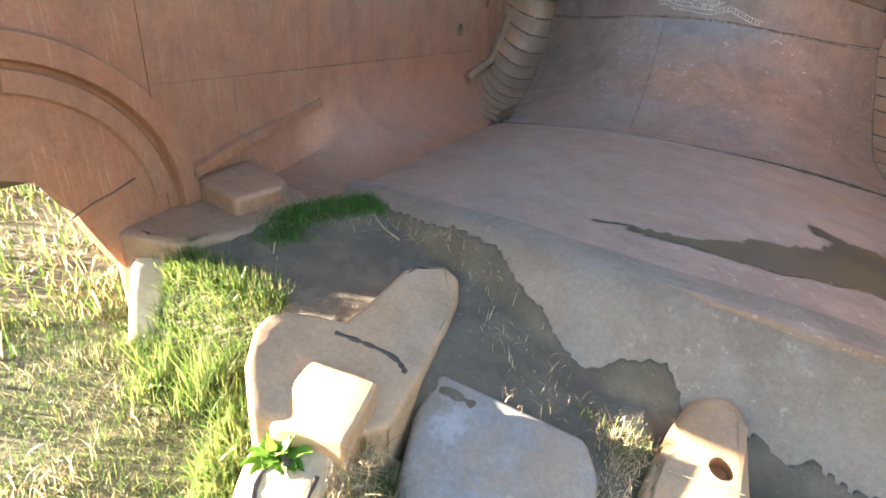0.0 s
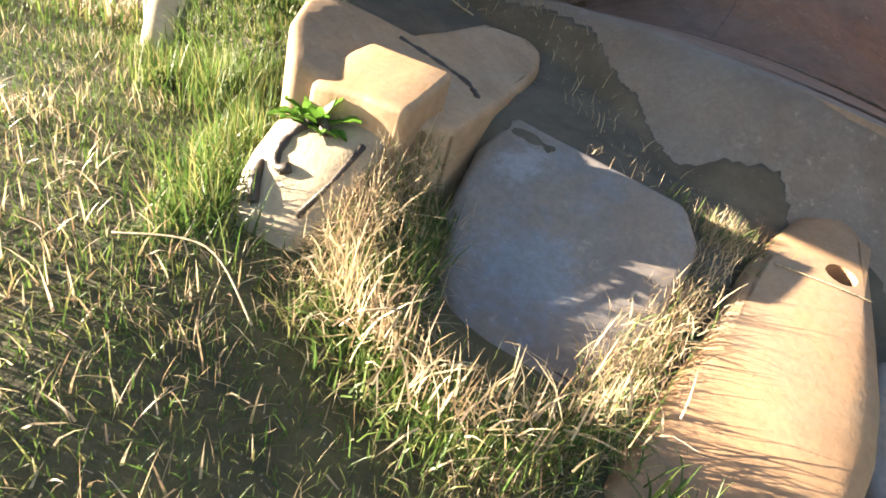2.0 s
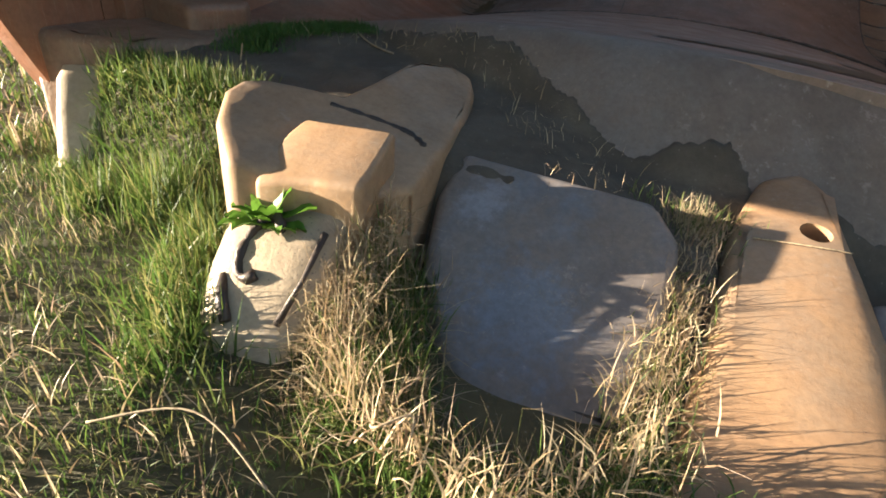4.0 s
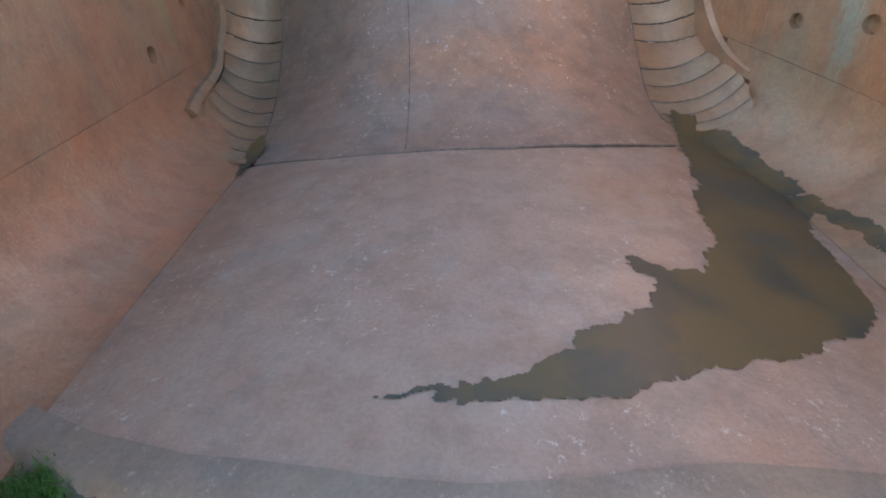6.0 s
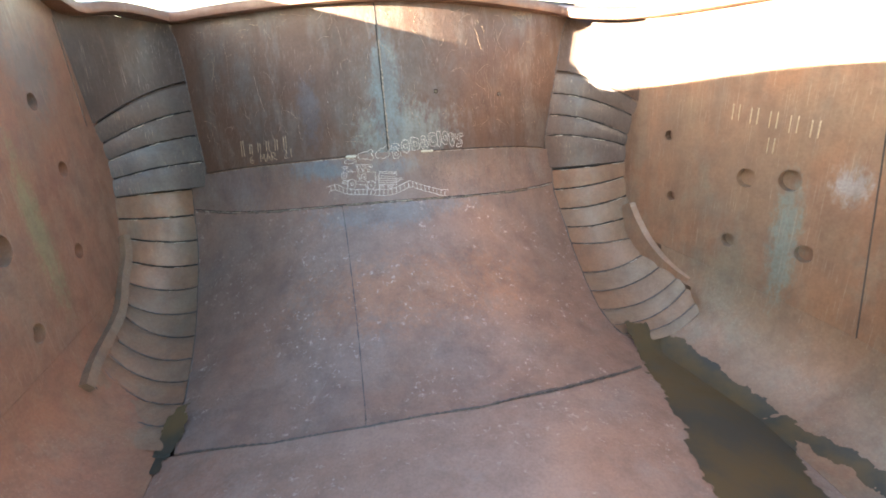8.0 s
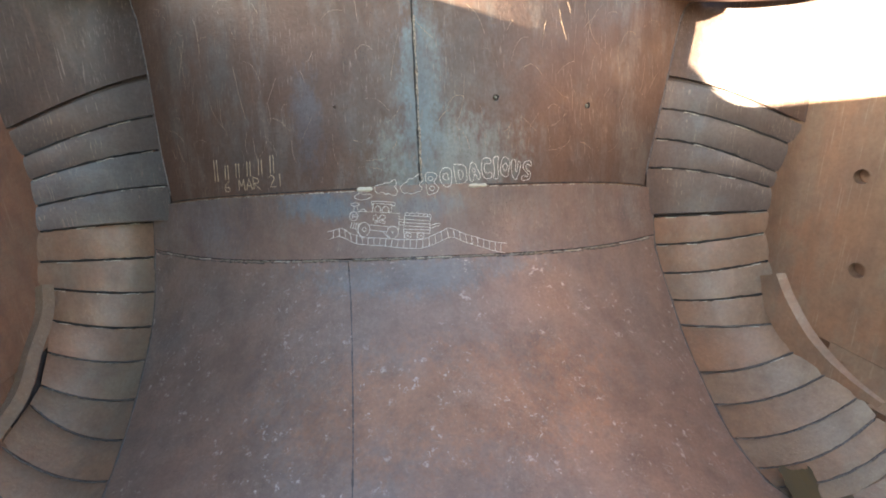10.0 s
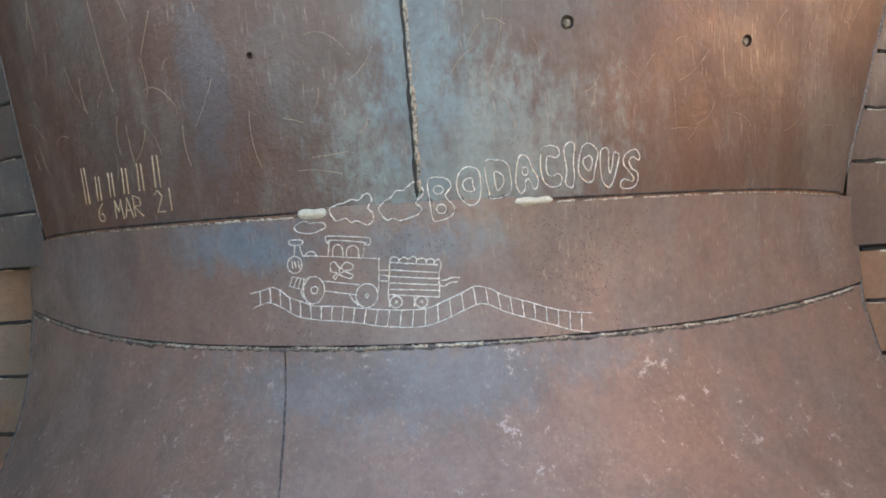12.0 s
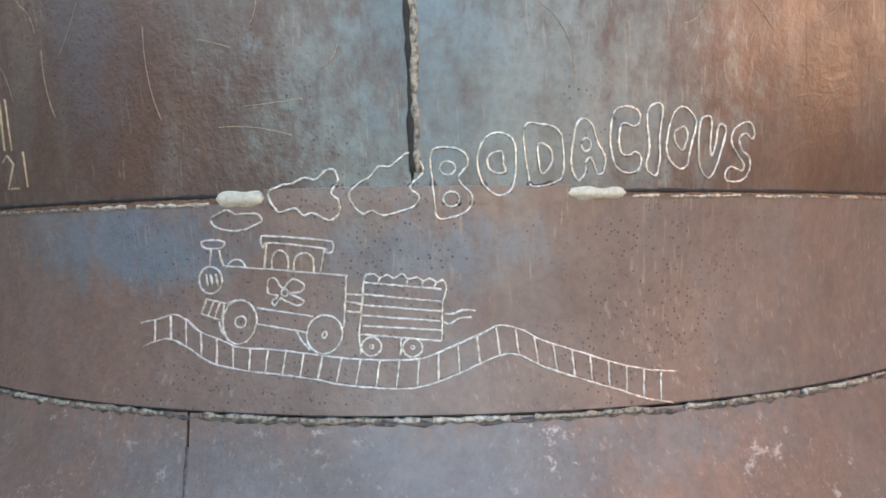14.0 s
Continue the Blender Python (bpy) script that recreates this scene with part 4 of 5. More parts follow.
def lump(name, x0, x1, high, parent):
    rows = []
    for d in (0, 1):
        grid = []
        for j in range(7):
            v = j / 6 * 2 - 1
            row = []
            for i in range(17):
                u = i / 16 * 2 - 1
                x = x0 + (x1 - x0) * (i / 16)
                tall = high * math.sqrt(max(0.0, 1 - u ** 4)) * (0.8 + 0.35 * noise.noise((x * 40, j, 3)))
                row.append(sheet(x, seam_high(x) + v * tall, 0.01 if d else -0.004 - 0.006 * max(0.0, 1 - v * v) * max(0.0, 1 - u ** 4)))
            grid.append(row)
        rows.append(grid)
    slab(name, rows[0], rows[1], PALE, parent, "pale lump of filler in the seam")


lump("filler_lump", -0.15, -0.085, 0.0048, band)
lump("filler_lump", 0.29, 0.37, 0.0040, band)
drilled(upper_right, [(sheet(x, s), (0, 1, 0), r, 0.022) for x, s, r in ((0.41, 0.846, 0.013), (0.82, 0.838, 0.013))])
drilled(upper_left, [(sheet(-0.21, 0.843), (0, 1, 0), 0.007, 0.02)])
for x, s in ((0.41, 0.846), (0.82, 0.838)):
    c = sheet(x, s, 0.012)
    tube("bolt_stub", [c + Vector((0, 0.004, 0)), c - Vector((0, 0.003, 0))], 0.008, SEAM_WELD, upper_right, sides=8)

# scratched name on the side wall, as plain bars
for k in range(5):
    y = 2.98 - k * 0.085
    for o in (0.0, 0.03):
        tube("scratch_bar", [on_wall(1, y - o, 1.05 - 0.012 * k + 0.02 * i, 0.0006) for i in range(5)], 0.0028, SCRATCH, right_rear, sides=4)
for o in (0.0, 0.025):
    tube("scratch_bar", [on_wall(1, 2.80 - o, 0.90 + 0.02 * i, 0.0006) for i in range(5)], 0.0028, SCRATCH, right_rear, sides=4)

for table, s0, s1 in ((EDGE_LEFT_UP, 0.725, 1.0), (EDGE_RIGHT_UP, 0.725, 0.99), (EDGE_LEFT, 0.3, 0.70), (EDGE_RIGHT, 0.40, 0.70)):
    ss = np.arange(s0, s1, 0.006)
    tube("edge_weld", [sheet(along(table, v), v, 0.001) for v in ss], 0.005, DARK_WELD, bucket, wobble=0.4, sides=5)


# ---- water film and dirt on the floor ----
def film(name, outline, material, label, category, ragged=0.03, lift=0.003, seed=0, cell=0.0065):
    """A thin ragged-edged film lying on the bucket's floor, made of small cells."""
    xs, ys = [p for p, _ in outline], [q for _, q in outline]
    ni, nj = int((max(xs) - min(xs) + 0.2) / cell), int((max(ys) - min(ys) + 0.2) / cell)
    index, verts, faces = {}, [], []

    def corner(i, j):
        if (i, j) not in index:
            x, y = min(xs) - 0.1 + i * cell, min(ys) - 0.1 + j * cell
            fx = wall_right(y) - FILLET
            z = -0.10 * min(x, fx) ** 2
            if x > fx:
                z += FILLET - math.sqrt(max(0.0, FILLET ** 2 - (x - fx) ** 2))
            back = sheet(x, seam_floor(x)).y
            if y > back:
                z = max(z, sheet(x, seam_floor(x)).z + 0.35 * (y - back) * ease(0, 0.3, y - back))
            index[(i, j)] = len(verts)
            verts.append((x, y, z + lift))
        return index[(i, j)]

    for i in range(ni):
        for j in range(nj):
            x, y = min(xs) - 0.1 + (i + 0.5) * cell, min(ys) - 0.1 + (j + 0.5) * cell
            w = noise.noise_vector((x * 8 + seed, y * 8, seed)) + 0.7 * noise.noise_vector((x * 28, y * 28, seed + 4))
            if inside(x + ragged * w.x, y + ragged * w.y, outline):
                faces.append((corner(i, j), corner(i + 1, j), corner(i + 1, j + 1), corner(i, j + 1)))
    return tagged(mesh_object(name, verts, faces, material, sharp=0), label, category)


def inside(x, y, outline):
    hit = False
    for (ax, ay), (bx, by) in zip(outline, outline[1:] + outline[:1]):
        if (ay > y) != (by > y) and x < (bx - ax) * (y - ay) / (by - ay) + ax:
            hit = not hit
    return hit


film("water_puddle", [(1.41, 2.84), (1.38, 2.6), (1.35, 2.3), (1.32, 2.1), (1.26, 1.9), (1.24, 1.65), (1.10, 1.38), (0.98, 1.34), (0.84, 1.40), (0.82, 1.33), (0.92, 1.24), (0.85, 1.10), (0.67, 0.97), (0.5, 0.81), (0.32, 0.72), (0.08, 0.65), (0.33, 0.66), (0.6, 0.69), (0.85, 0.80), (1.2, 0.96), (1.34, 1.02), (1.38, 1.07), (1.59, 1.18), (1.77, 1.35), (1.78, 1.62), (1.79, 1.96), (1.89, 2.15), (1.96, 2.0), (2.02, 1.8), (2.05, 1.6), (2.13, 1.6), (2.09, 1.93), (1.97, 2.22), (1.84, 2.58), (1.73, 2.86), (1.66, 3.0), (1.52, 3.01), (1.41, 2.94)], WET, "dark wet rusty puddle lying on the bucket floor", "puddle", 0.035, 0.003, 2)


film("grime_patch", [(-1.05, 2.2), (-0.975, 2.18), (-0.95, 2.38), (-0.965, 2.52), (-1.07, 2.47), (-1.08, 2.33)], WET, "dark damp grime at the foot of the corner strips", "grime", 0.03, 0.006, 5)


def dirt_height(x, y):
    z = -0.2085 + 0.19 * y - 0.102 * x - 0.35 * max(0.0, x - 0.45) + 0.014 * noise.noise((x * 6, y * 6, 1)) + 0.005 * noise.noise((x * 25, y * 25, 2))
    z -= 0.35 * ease(0.0, 0.3, -0.16 - y) + 0.10 * ease(-0.05, 0.05, 0.13 - abs(x - 0.63)) * ease(0.0, 0.06, 0.2 - y)
    z -= 0.5 * ease(0.0, 0.12, (y - 0.19) - 1.55 * (x + 0.86))
    z -= 0.045 * ease(0.05, 0.3, x)
    behind = ease(-0.03, 0.04, y - ridge_line(x))
    return z - behind * max(0.0, z + 0.10 * x * x + 0.03)


DIRT_EDGE = [(-1.12, 0.5), (-0.80, 0.47), (-0.66, 0.43), (-0.573, 0.392), (-0.44, 0.362), (-0.31, 0.345), (-0.141, 0.327), (-0.047, 0.273), (0.04, 0.23), (0.117, 0.197), (0.165, 0.16), (0.199, 0.143), (0.25, 0.135), (0.30, 0.146), (0.335, 0.172), (0.377, 0.192), (0.43, 0.212), (0.471, 0.219), (0.521, 0.192), (0.56, 0.14), (0.64, 0.14), (0.68, 0.19), (0.734, 0.225), (0.77, 0.20), (0.811, 0.213), (0.881, 0.239), (0.95, 0.23), (1.05, 0.26), (1.5, 0.2), (1.5, -0.6), (-1.12, -0.6)]


def dirt_top(x, y):
    """The dirt lies thinly on the lip behind its edge and fills the hollow before it."""
    fall = max(0.0, ridge_line(x) - y)
    steel = -0.10 * x * x + 0.004 - 1.15 * fall * (1.0 - math.exp(-fall * 16))
    w = noise.noise_vector((x * 14, y * 14, 3)) * 0.012 + noise.noise_vector((x * 45, y * 45, 8)) * 0.007
    z = dirt_height(x, y)
    reach = sum(inside(x + w.x + 0.016 * math.cos(k), y + w.y + 0.016 * math.sin(k), DIRT_EDGE) for k in range(7)) / 7
    high = max(z, steel + 0.008 + 0.004 * noise.noise((x * 30, y * 30, 4)))
    low = min(z, steel - 0.008)
    return low + (high - low) * reach


verts, faces = [], []
NX, NY = 240, 110
for i in range(NX + 1):
    for j in range(NY + 1):
        x, y = -1.12 + 2.6 * i / NX, -0.42 + 1.12 * j / NY
        verts.append((x, y, dirt_top(x, y)))
for i in range(NX):
    for j in range(NY):
        a = i * (NY + 1) + j
        faces.append((a, a + NY + 1, a + NY + 2, a + 1))
tagged(mesh_object("dirt", verts, faces, DIRT, sharp=0), "dark damp dirt gathered on the bucket lip", "dirt", kind="stuff")


# ---- teeth and cast blocks on the lip ----
def top_adapter(x, y):
    return -0.125 + 0.15 * (y + 0.1) - 0.30 * (x + 0.33)


def top_cap(x, y):
    return -0.125 + 0.40 * (y + 0.3) - 0.05 * (x + 0.27)


tooth = new("tooth")
tooth.parent = bucket
tooth["label"] = "cast tooth with a worn sunlit point"
block("adapter", [(-0.339, -0.548), (-0.435, -0.468), (-0.493, -0.383), (-0.501, -0.326), (-0.476, -0.282), (-0.419, -0.242), (-0.342, -0.198), (-0.336, -0.09), (-0.335, 0.087), (-0.303, 0.146), (-0.25, 0.198), (-0.192, 0.188), (-0.155, 0.122), (-0.121, -0.008), (-0.097, -0.155), (-0.085, -0.263), (-0.074, -0.355), (-0.117, -0.428)], top_adapter, 0.30, 0.016, CAST, tooth, "forked cast adapter lying in shade")
block("cap", [(-0.313, -0.365), (-0.127, -0.338), (-0.119, -0.397), (-0.113, -0.449), (-0.113, -0.487), (-0.204, -0.505), (-0.29, -0.54), (-0.313, -0.473), (-0.318, -0.413)], top_cap, 0.22, 0.012, CAST, tooth, "sunlit tooth cap with a crisp rear edge")
loft("tooth_point", [((-0.235, -0.44, -0.31), 0.10, 0.06), ((-0.235, -0.48, -0.325), 0.105, 0.065), ((-0.232, -0.53, -0.352), 0.112, 0.072), ((-0.225, -0.58, -0.39), 0.106, 0.066), ((-0.213, -0.63, -0.425), 0.096, 0.056), ((-0.20, -0.68, -0.455), 0.082, 0.045), ((-0.185, -0.73, -0.49), 0.062, 0.03)], WORN_POINT, tooth, "bleached worn steel tooth point")


def on_point(u, v, lift):
    """A spot on the worn point: u across, v down its slope."""
    y = -0.59 - v
    return Vector((-0.228 + u, y, along(POINT_TOP, y) + 0.028 + lift - 1.2 * u * u))


POINT_TOP = [(-0.73, -0.462), (-0.68, -0.412), (-0.63, -0.371), (-0.58, -0.326), (-0.53, -0.283), (-0.48, -0.262)]
tube("pin_groove", [on_point(0.030 * math.cos(t) - 0.012, 0.043 * math.sin(t), -0.001) for t in [0.9 + 0.235 * i for i in range(21)]], 0.0095, SHELL, tooth, "dark curved groove round the pin", wobble=0.25)
tube("pin_groove", [on_point(-0.05, 0.045, 0.0), on_point(-0.03, 0.075, 0.001), on_point(0.0, 0.10, 0.001)], 0.010, SHELL, tooth, "dark crease at the nose", wobble=0.3)
tube("pin_groove", [on_point(0.088, -0.045, 0.002), on_point(0.088, 0.02, 0.001), on_point(0.082, 0.08, 0.0)], 0.005, SHELL, tooth, "dark crease along the point", wobble=0.3)
tube("lock_slot", [Vector((*p.xy, top_adapter(*p.xy) - 0.003)) for p in [spline([(-0.336, -0.25), (-0.279, -0.229), (-0.217, -0.21), (-0.166, -0.204), (-0.125, -0.221)], i / 20).to_3d() for i in range(21)]], 0.0075, SHELL, tooth, "narrow dark slot", wobble=0.3)


def top_b(x, y):
    return -0.225 - 0.09 * x + 0.58 * (y + 0.14)


block("lip_shroud", [(-0.07, -0.14), (0.12, -0.133), (0.34, -0.125), (0.40, -0.19), (0.41, -0.38), (0.37, -0.52), (0.26, -0.59), (0.15, -0.575), (0.07, -0.53), (-0.03, -0.40), (-0.075, -0.25)], top_b, 0.25, 0.022, WORN, bucket, "smooth blue-grey worn shroud plate between teeth")


def top_c(x, y):
    return -0.285 + 0.26 * y + 0.05 * (x - 0.64) - 0.25 * max(0.0, x - 0.66)


tooth_2 = new("tooth")
tooth_2.parent = bucket
tooth_2["label"] = "broad sunlit cast tooth with a lifting hole"
c_body = block("adapter", [(0.475, -0.3), (0.49, -0.05), (0.51, 0.06), (0.54, 0.18), (0.60, 0.23), (0.66, 0.22), (0.69, 0.16), (0.705, 0.05), (0.728, -0.1), (0.748, -0.26), (0.748, -0.38), (0.725, -0.52), (0.66, -0.63), (0.54, -0.70), (0.44, -0.68), (0.45, -0.5)], lambda x, y: top_c(x, y), 0.35, 0.03, CAST, tooth_2)
drilled(c_body, [((0.643, 0.0, top_c(0.643, 0.0)), (0, -0.4, 1), 0.03, 0.06)])
block("lip_shroud", [(0.77, -0.02), (0.95, 0.02), (1.12, 0.045), (1.22, -0.10), (1.2, -0.40), (1.05, -0.55), (0.88, -0.5), (0.76, -0.28)], lambda x, y: -0.42 + 0.3 * (y + 0.1) - 0.1 * (x - 0.85), 0.25, 0.022, WORN, bucket, "smooth worn shroud plate between teeth")

# corner block under the side wall's front
block("corner_block", [(-1.26, -0.30), (-1.02, -0.20), (-0.93, 0.0), (-0.92, 0.30), (-1.0, 0.36), (-1.26, 0.36)], lambda x, y: -0.115 + 0.05 * (y + 0.3) + 0.10 * (-0.95 - x), 0.35, 0.025, SIDE, bucket, "cast corner block at the foot of the side wall")
block("corner_pad", [(-1.25, 0.04), (-1.03, 0.04), (-1.0, 0.24), (-1.03, 0.29), (-1.25, 0.31)], lambda x, y: -0.03 + 0.05 * y + 0.16 * (-1.0 - x), 0.2, 0.02, SIDE, bucket, "square raised pad on the corner block")
loft("wall_foot", [((-1.145, -0.225, -0.19), 0.05, 0.04), ((-1.135, -0.24, -0.22), 0.06, 0.055), ((-1.11, -0.27, -0.30), 0.066, 0.06), ((-1.07, -0.32, -0.46), 0.078, 0.06)], WORN_POINT, bucket, "pale rounded foot of the side wall")
# unseen block added outside the arched cheek to keep low sun off the lip
boss = [[[Vector((x, y, z0 + (0.95 - z0) * j / 6)) for j in range(7)] for y, z0 in ((-0.95, 0.34), (-0.925, 0.14), (-0.86, 0.115), (-0.8, 0.11), (-0.6, 0.11), (-0.45, 0.11), (-0.35, 0.11))] for x in (-1.75, -1.295)]
slab("outer_boss", boss[0], boss[1], SHELL, bucket, "unseen thick block outside the side wall, added to shade the lip")


# ---- ground ----
def ground_height(x, y):
    z = -0.425 + 0.03 * noise.noise((x * 1.1, y * 1.1, 0)) + 0.010 * noise.noise((x * 4, y * 4, 5))
    z += 0.03 * max(0.0, -1.5 - x) + 0.25 * noise.noise((x * 0.12, y * 0.12, 9)) * ease(3, 12, math.hypot(x, y))
    under = ease(-1.3, -1.1, x) * ease(-0.35, -0.1, y) * (1 - ease(2.4, 2.7, x)) * (1 - ease(4.3, 4.7, y))
    z -= 0.06 * ease(-0.25, 0.35, x) * ease(-1.6, -0.7, y)
    return z - 0.5 * under


def spread(v):
    return math.copysign(abs(v) ** 3.2, v)


verts, faces = [], []
N = 150
for i in range(N + 1):
    for j in range(N + 1):
        u, v = 2 * i / N - 1, 2 * j / N - 1
        x, y = 3.0 * u + 400 * spread(u), 3.0 * v + 400 * spread(v)
        verts.append((x, y, ground_height(x, y)))
for i in range(N):
    for j in range(N):
        a = i * (N + 1) + j
        faces.append((a, a + N + 1, a + N + 2, a + 1))
tagged(mesh_object("ground", verts, faces, EARTH, sharp=0), "uneven grassy earth reaching to the horizon", "ground", kind="structure")


# ---- grass ----
def blades(name, spots, material, label, category, low, high, wide, lean=0.6, kind="stuff", bend=0.8):
    """Many grass blades, each a narrow curved leaf; spots are (x, y, z)."""
    rng = np.random.default_rng(len(spots) + int(high * 1000))
    p = np.array(spots, dtype=float)
    n = len(p)
    h = rng.uniform(low, high, n) * rng.uniform(0.6, 1.0, n)
    w = wide * rng.uniform(0.6, 1.3, n)
    t, f = rng.uniform(0, 2 * np.pi, n), rng.uniform(0, 2 * np.pi, n)
    tilt = np.abs(rng.normal(0, lean, n))
    away = np.stack([np.cos(t), np.sin(t), np.zeros(n)], 1)
    face = np.stack([np.cos(f), np.sin(f), np.zeros(n)], 1)
    verts = np.zeros((n, 7, 3))
    for k, r in enumerate((0.0, 0.4, 0.75, 1.0)):
        reach = np.sin(np.minimum(1.5, tilt * (0.5 + bend * r))) * h * r
        rise = np.cos(np.minimum(1.5, tilt * (0.5 + bend * r))) * h * r
        c = p + away * reach[:, None] + np.array([0, 0, 1.0]) * rise[:, None]
        half = (w * (1 - r ** 1.6))[:, None] * face * 0.5
        if k < 3:
            verts[:, 2 * k] = c - half
            verts[:, 2 * k + 1] = c + half
        else:
            verts[:, 6] = c
    o = np.arange(n) * 7
    quads = np.concatenate([np.stack([o, o + 1, o + 3, o + 2], 1), np.stack([o + 2, o + 3, o + 5, o + 4], 1)])
    tris = np.stack([o + 4, o + 5, o + 6], 1)
    me = bpy.data.meshes.new(name)
    me.from_pydata(verts.reshape(-1, 3).tolist(), [], quads.tolist() + tris.tolist())
    me.materials.append(material)
    me.update()
    return tagged(new(name, me), label, category, kind=kind)


BARE = [
    [(-0.08, -0.1), (0.43, -0.1), (0.43, -0.42), (0.38, -0.56), (0.28, -0.64), (0.15, -0.63), (0.0, -0.47)],
    [(0.48, 0.3), (0.82, 0.3), (0.82, -0.4), (0.76, -0.55), (0.66, -0.68), (0.54, -0.73), (0.43, -0.7)],
    [(-0.52, -0.1), (-0.04, -0.1), (-0.06, -0.42), (-0.14, -0.72), (-0.26, -0.74), (-0.34, -0.58), (-0.44, -0.50), (-0.54, -0.35)],
    [(0.8, 0.1), (1.25, 0.1), (1.22, -0.42), (1.05, -0.57), (0.9, -0.52), (0.8, -0.3)],
]


def bare(x, y):
    if x > -1.18 and y > -0.12:
        return True
    return any(inside(x, y, o) for o in BARE)


def scatter(n, x0, x1, y0, y1, keep):
    rng = np.random.default_rng(n)
    out = []
    for x, y in rng.uniform((x0, y0), (x1, y1), (n, 2)):
        if not bare(x, y) and noise.noise((x * 3.1, y * 3.1, 7)) + noise.noise((x * 9, y * 9, 3)) * 0.5 > keep:
            out.append((x, y, ground_height(x, y) - 0.01))
    return out


blades("grass", scatter(130000, -1.6, 1.3, -1.9, 0.1, -0.9), GRASS, "short uneven green meadow grass", "grass", 0.015, 0.06, 0.0026, 0.9)
blades("dry_grass", scatter(4000, -0.9, 0.7, -1.7, -0.75, -0.6), STRAW, "pale dry blades in the meadow before the bucket", "dry grass", 0.04, 0.09, 0.0035, 1.2)
blades("grass", scatter(46000, -7.0, -1.3, -3.0, 6.5, -0.8), GRASS, "sunlit green meadow grass beside the bucket", "grass", 0.05, 0.13, 0.009)
blades("grass", scatter(14000, -26, -5, -10, 22, -1.5), GRASS, "distant sunlit meadow grass", "grass", 0.12, 0.3, 0.04)
blades("dry_grass", scatter(46000, -1.6, 1.3, -1.9, 0.1, 0.17), STRAW, "matted dry straw between the green grass", "dry grass", 0.02, 0.09, 0.0022, 1.3)
blades("dry_grass", scatter(30000, -7.0, -1.3, -3.0, 6.5, -0.15), STRAW, "dry straw in the meadow", "dry grass", 0.06, 0.16, 0.006, 0.9)


def clump(n, line, width, seed, height=None):
    """Spots along a line of (x, y)."""
    rng = np.random.default_rng(seed)
    out = []
    for t, o, q in zip(rng.uniform(0, 1, n), rng.normal(0, width, n), rng.normal(0, width, n)):
        p = spline(line, t)
        z = ground_height(p.x, p.y) if height is None else height(p.x, p.y)
        out.append((p.x + o, p.y + q, z))
    return out


EDGE_BC = [(0.42, -0.02), (0.415, -0.1), (0.41, -0.3), (0.40, -0.5), (0.36, -0.70), (0.28, -0.85)]
blades("grass_clump", clump(1000, EDGE_BC, 0.030, 3, lambda x, y: -0.315 + 0.26 * y), GRASS, "bright sunlit grass grown up between shroud and tooth", "grass", 0.03, 0.09, 0.0030, 0.9, kind="")
blades("dry_clump", clump(2800, EDGE_BC, 0.032, 4, lambda x, y: -0.300 + 0.26 * y), STRAW, "pale sunlit straw between shroud and tooth", "dry grass", 0.025, 0.085, 0.0022, 1.3, kind="")
EDGE_AB = [(-0.06, -0.40), (-0.05, -0.46), (-0.03, -0.54), (0.02, -0.64), (0.05, -0.72)]
blades("dry_clump", clump(1600, EDGE_AB, 0.035, 5, lambda x, y: -0.40 + 0.1 * y), STRAW, "tangled dry straw beside the tooth", "dry grass", 0.05, 0.15, 0.0030, 1.0, kind="")
blades("grass_clump", clump(1500, EDGE_AB, 0.035, 6, lambda x, y: -0.37 + 0.1 * y), GRASS, "green blades beside the tooth", "grass", 0.04, 0.10, 0.004, 0.7, kind="")
TANGLE = [(-0.13, -0.40), (-0.11, -0.48), (-0.085, -0.56), (-0.06, -0.64), (-0.02, -0.72)]
blades("dry_clump", clump(1500, TANGLE, 0.030, 41, lambda x, y: -0.27 + 0.55 * (y + 0.40)), STRAW, "tangled brown straw leaning over the tooth cap", "dry grass", 0.05, 0.13, 0.0019, 1.5, kind="", bend=1.6)
blades("grass_clump", clump(700, TANGLE, 0.030, 42, lambda x, y: -0.31 + 0.55 * (y + 0.40)), GRASS, "green blades in the straw beside the tooth", "grass", 0.04, 0.11, 0.0030, 1.0, kind="")
EDGE_A = [(-0.60, -0.1), (-0.62, -0.25), (-0.54, -0.42), (-0.44, -0.55), (-0.33, -0.68), (-0.24, -0.78)]
blades("grass_clump", clump(2600, EDGE_A, 0.04, 8, lambda x, y: -0.40 + 0.05 * y), GRASS, "green tuft against the cast adapter", "grass", 0.05, 0.15, 0.0045, 0.6, kind="")
blades("grass_clump", clump(1500, [(-0.72, -0.12), (-0.74, -0.3), (-0.66, -0.45)], 0.035, 21), GRASS, "green tuft beside the cast adapter", "grass", 0.08, 0.22, 0.0040, 0.45, kind="")
EDGE_BACK = [(0.42, -0.60), (0.28, -0.78), (0.12, -0.76), (0.0, -0.72)]
blades("grass_clump", clump(1500, EDGE_BACK, 0.035, 61, lambda x, y: -0.44), GRASS, "green grass along the front of the shroud", "grass", 0.03, 0.09, 0.003, 0.9, kind="")
blades("dry_clump", clump(450, EDGE_BACK, 0.025, 9, lambda x, y: -0.40), STRAW, "dry straw along the front of the shroud", "dry grass", 0.05, 0.12, 0.003, 1.1, kind="")
blades("grass_clump", clump(2200, [(-1.0, -0.2), (-0.85, -0.19), (-0.66, -0.17)], 0.035, 31, lambda x, y: dirt_top(x, y) - 0.02), GRASS, "green tuft at the edge of the dirt", "grass", 0.04, 0.11, 0.004, 0.6, kind="")
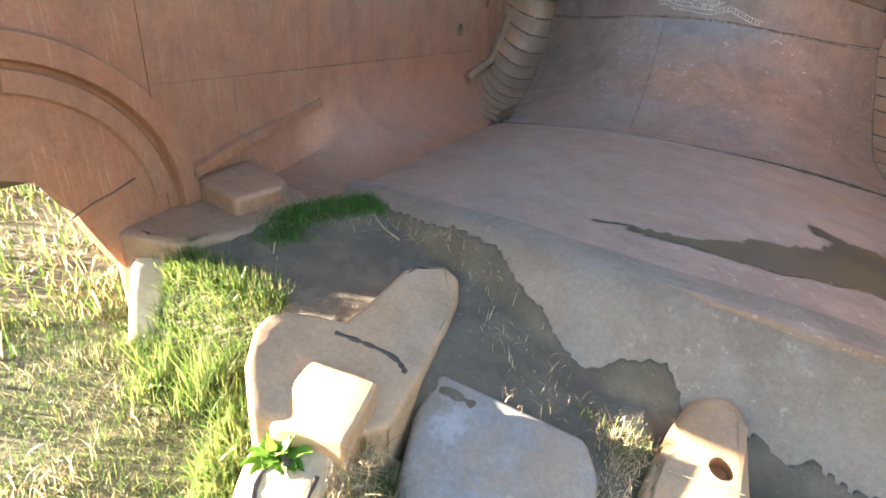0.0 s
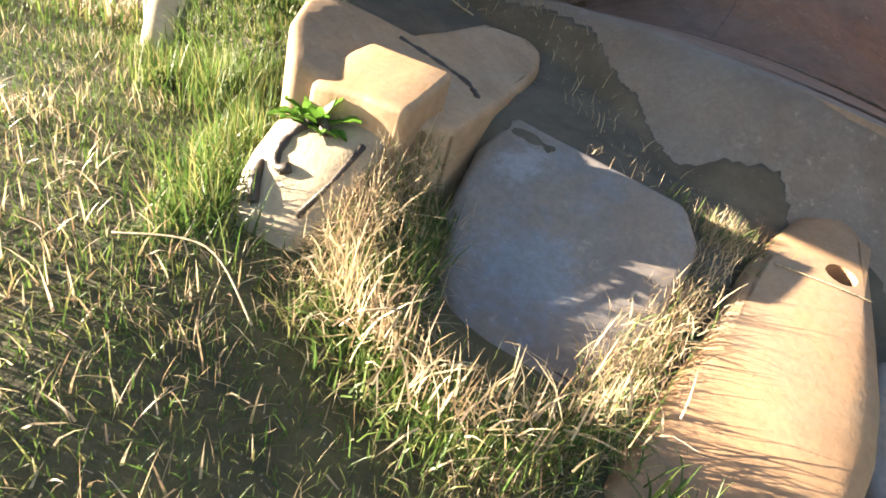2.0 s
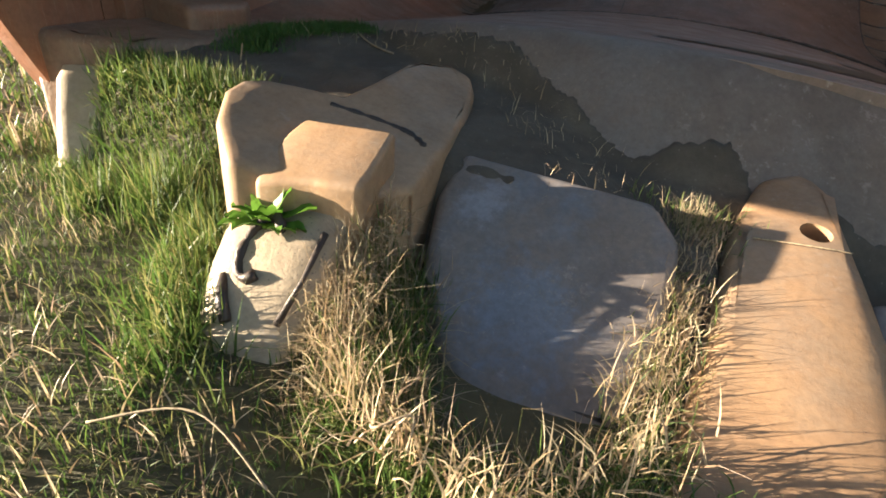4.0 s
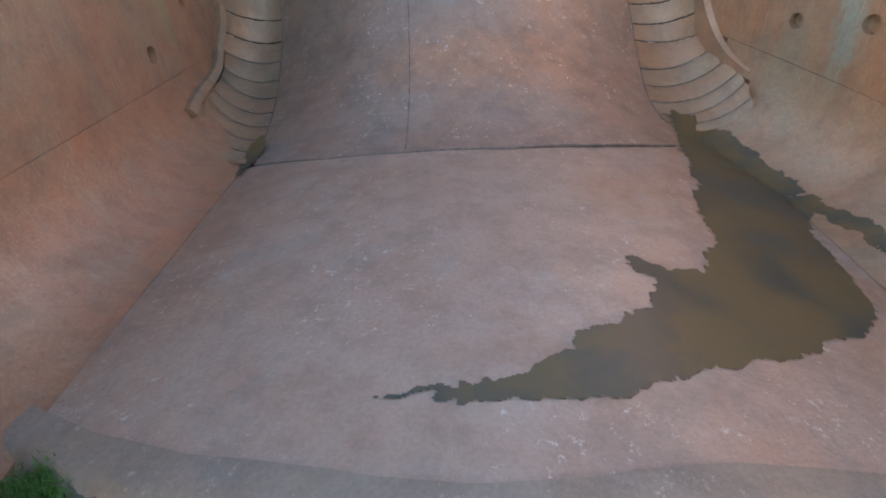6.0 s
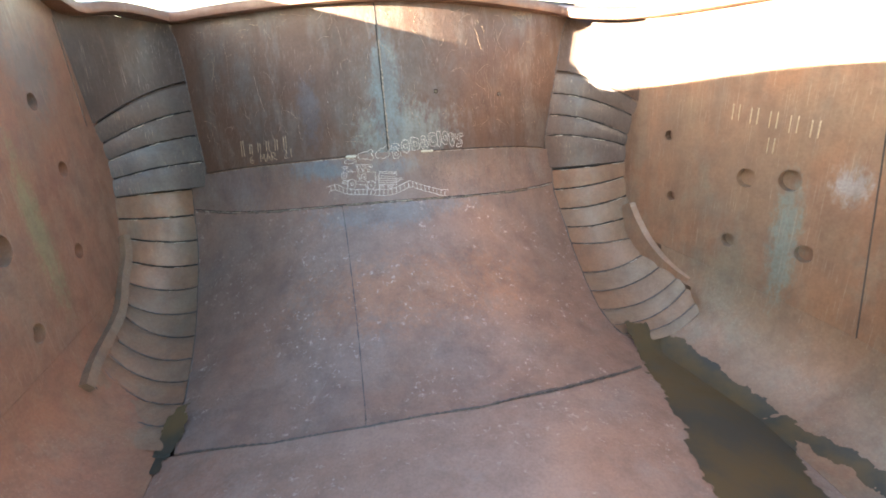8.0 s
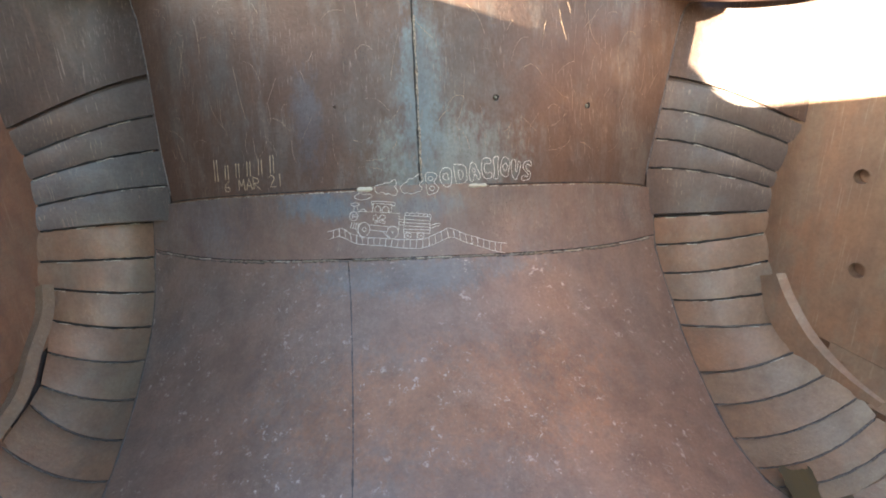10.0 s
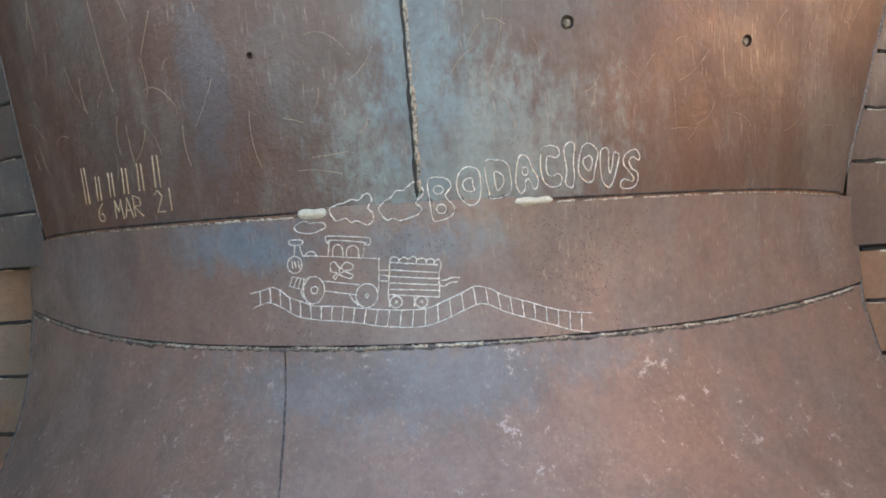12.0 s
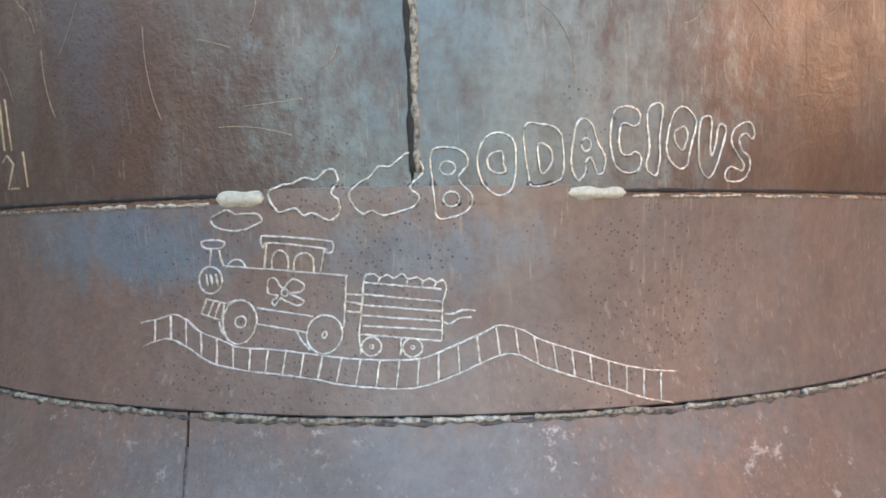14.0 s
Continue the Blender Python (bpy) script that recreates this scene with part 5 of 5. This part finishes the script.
blades("grass_clump", clump(4200, [(-1.02, -0.22), (-0.85, -0.24), (-0.68, -0.23), (-0.56, -0.2)], 0.045, 51), GRASS, "green tuft against the dirt at the corner block", "grass", 0.10, 0.27, 0.0040, 0.4, kind="")
rng = np.random.default_rng(77)
slope = [(x, y, max(dirt_top(x, y), ground_height(x, y)) - 0.012) for x, y in rng.uniform((-1.10, -0.44), (-0.50, -0.17), (9000, 2)) if not (x > -0.58 and y > -0.42)]
blades("grass_clump", slope, GRASS, "green grass grown over the edge of the dirt", "grass", 0.03, 0.10, 0.0036, 0.7, kind="")
EDGE_STUMP = [(-1.0, -0.18), (-0.92, -0.32), (-0.85, -0.5)]
blades("grass_clump", clump(900, EDGE_STUMP, 0.035, 10), GRASS, "green tuft beside the tooth stump", "grass", 0.06, 0.15, 0.0045, 0.6, kind="")
EDGE_C = [(0.70, -0.60), (0.6, -0.72), (0.52, -0.66)]
blades("grass_clump", clump(350, EDGE_C, 0.02, 12, lambda x, y: -0.46), GRASS, "thin tuft in front of the broad tooth", "grass", 0.05, 0.12, 0.004, 0.7, kind="")
MOSS_LINE = [(-0.84, 0.05), (-0.86, 0.16), (-0.82, 0.26), (-0.74, 0.36), (-0.68, 0.42)]
blades("moss", clump(9000, MOSS_LINE, 0.045, 13, lambda x, y: dirt_top(x, y)), MOSS, "bright green moss on the dirt", "moss", 0.012, 0.034, 0.003, 0.6)
SHADE_TUFT = [(0.30, 0.0), (0.42, 0.0), (0.48, -0.04)]
blades("moss", clump(260, SHADE_TUFT, 0.05, 14, lambda x, y: dirt_top(x, y) - 0.005), GRASS, "sparse dark grass in the dirt", "grass", 0.02, 0.06, 0.002, 0.8)
LITTER = [(-0.85, 0.2), (-0.6, 0.3), (-0.2, 0.3), (0.0, 0.1), (0.2, -0.1)]
blades("litter", clump(420, LITTER, 0.07, 15, lambda x, y: dirt_top(x, y) + 0.004), STRAW, "loose dry stalks on the dirt", "straw", 0.02, 0.07, 0.002, 1.5)


# ---- weed and twigs ----
def weed(place):
    plant = tagged(new("weed"), "leafy bright green weed growing on the tooth", "weed")
    plant.location = place
    for k in range(24):
        a, l = k * 2.4, random.uniform(0.065, 0.115)
        up = random.uniform(0.35, 1.2)
        verts, faces = [], []
        for j in range(7):
            r = j / 6
            w = 0.017 * math.sin(math.pi * min(1, r * 0.95 + 0.05)) ** 0.8
            d = Vector((math.cos(a), math.sin(a), 0))
            c = d * l * r * math.cos(up) + Vector((0, 0, l * r * math.sin(up) - 0.03 * r * r))
            q = Vector((-d.y, d.x, 0))
            verts += [c - q * w + Vector((0, 0, 0.005 * math.sin(9 * r))), c - Vector((0, 0, 0.004)), c + q * w + Vector((0, 0, 0.005 * math.cos(8 * r)))]
        for j in range(6):
            faces += [(3 * j, 3 * j + 1, 3 * j + 4, 3 * j + 3), (3 * j + 1, 3 * j + 2, 3 * j + 5, 3 * j + 4)]
        mesh_object("leaf", verts, faces, WEED, plant, sharp=0)
    return plant


weed((-0.262, -0.545, -0.288))


def twig(points, radius, label):
    pts = [spline(points, i / 16) for i in range(17)]
    tagged(tube("twig", pts, radius, TWIG, None, wobble=0.2, sides=5), label, "twig")


twig([(0.53, -0.06, top_c(0.53, -0.06) + 0.003), (0.64, -0.055, top_c(0.64, -0.055) + 0.004), (0.70, -0.04, top_c(0.70, -0.04) + 0.004)], 0.0018, "thin dry twig lying on the broad tooth")
twig([(-0.66, 0.36, dirt_top(-0.66, 0.36) + 0.004), (-0.57, 0.30, dirt_top(-0.57, 0.30) + 0.005), (-0.48, 0.27, dirt_top(-0.48, 0.27) + 0.004)], 0.003, "pale dry stalk on the dirt")
twig([(-0.78, -0.05, -0.32), (-0.79, -0.04, -0.2), (-0.775, -0.03, -0.09)], 0.0022, "upright dry stem at the corner block")
twig([(-0.74, -0.06, -0.32), (-0.76, -0.05, -0.22), (-0.75, -0.05, -0.13)], 0.002, "upright dry stem at the corner block")
twig([(0.09, -0.78, -0.37), (0.11, -0.80, -0.345), (0.14, -0.77, -0.34), (0.15, -0.8, -0.36)], 0.0018, "curled pale stalk on the grass")
twig([(-0.15, -0.95, -0.33), (-0.05, -0.9, -0.31), (0.06, -0.92, -0.34)], 0.0014, "long dry stalk on the grass")
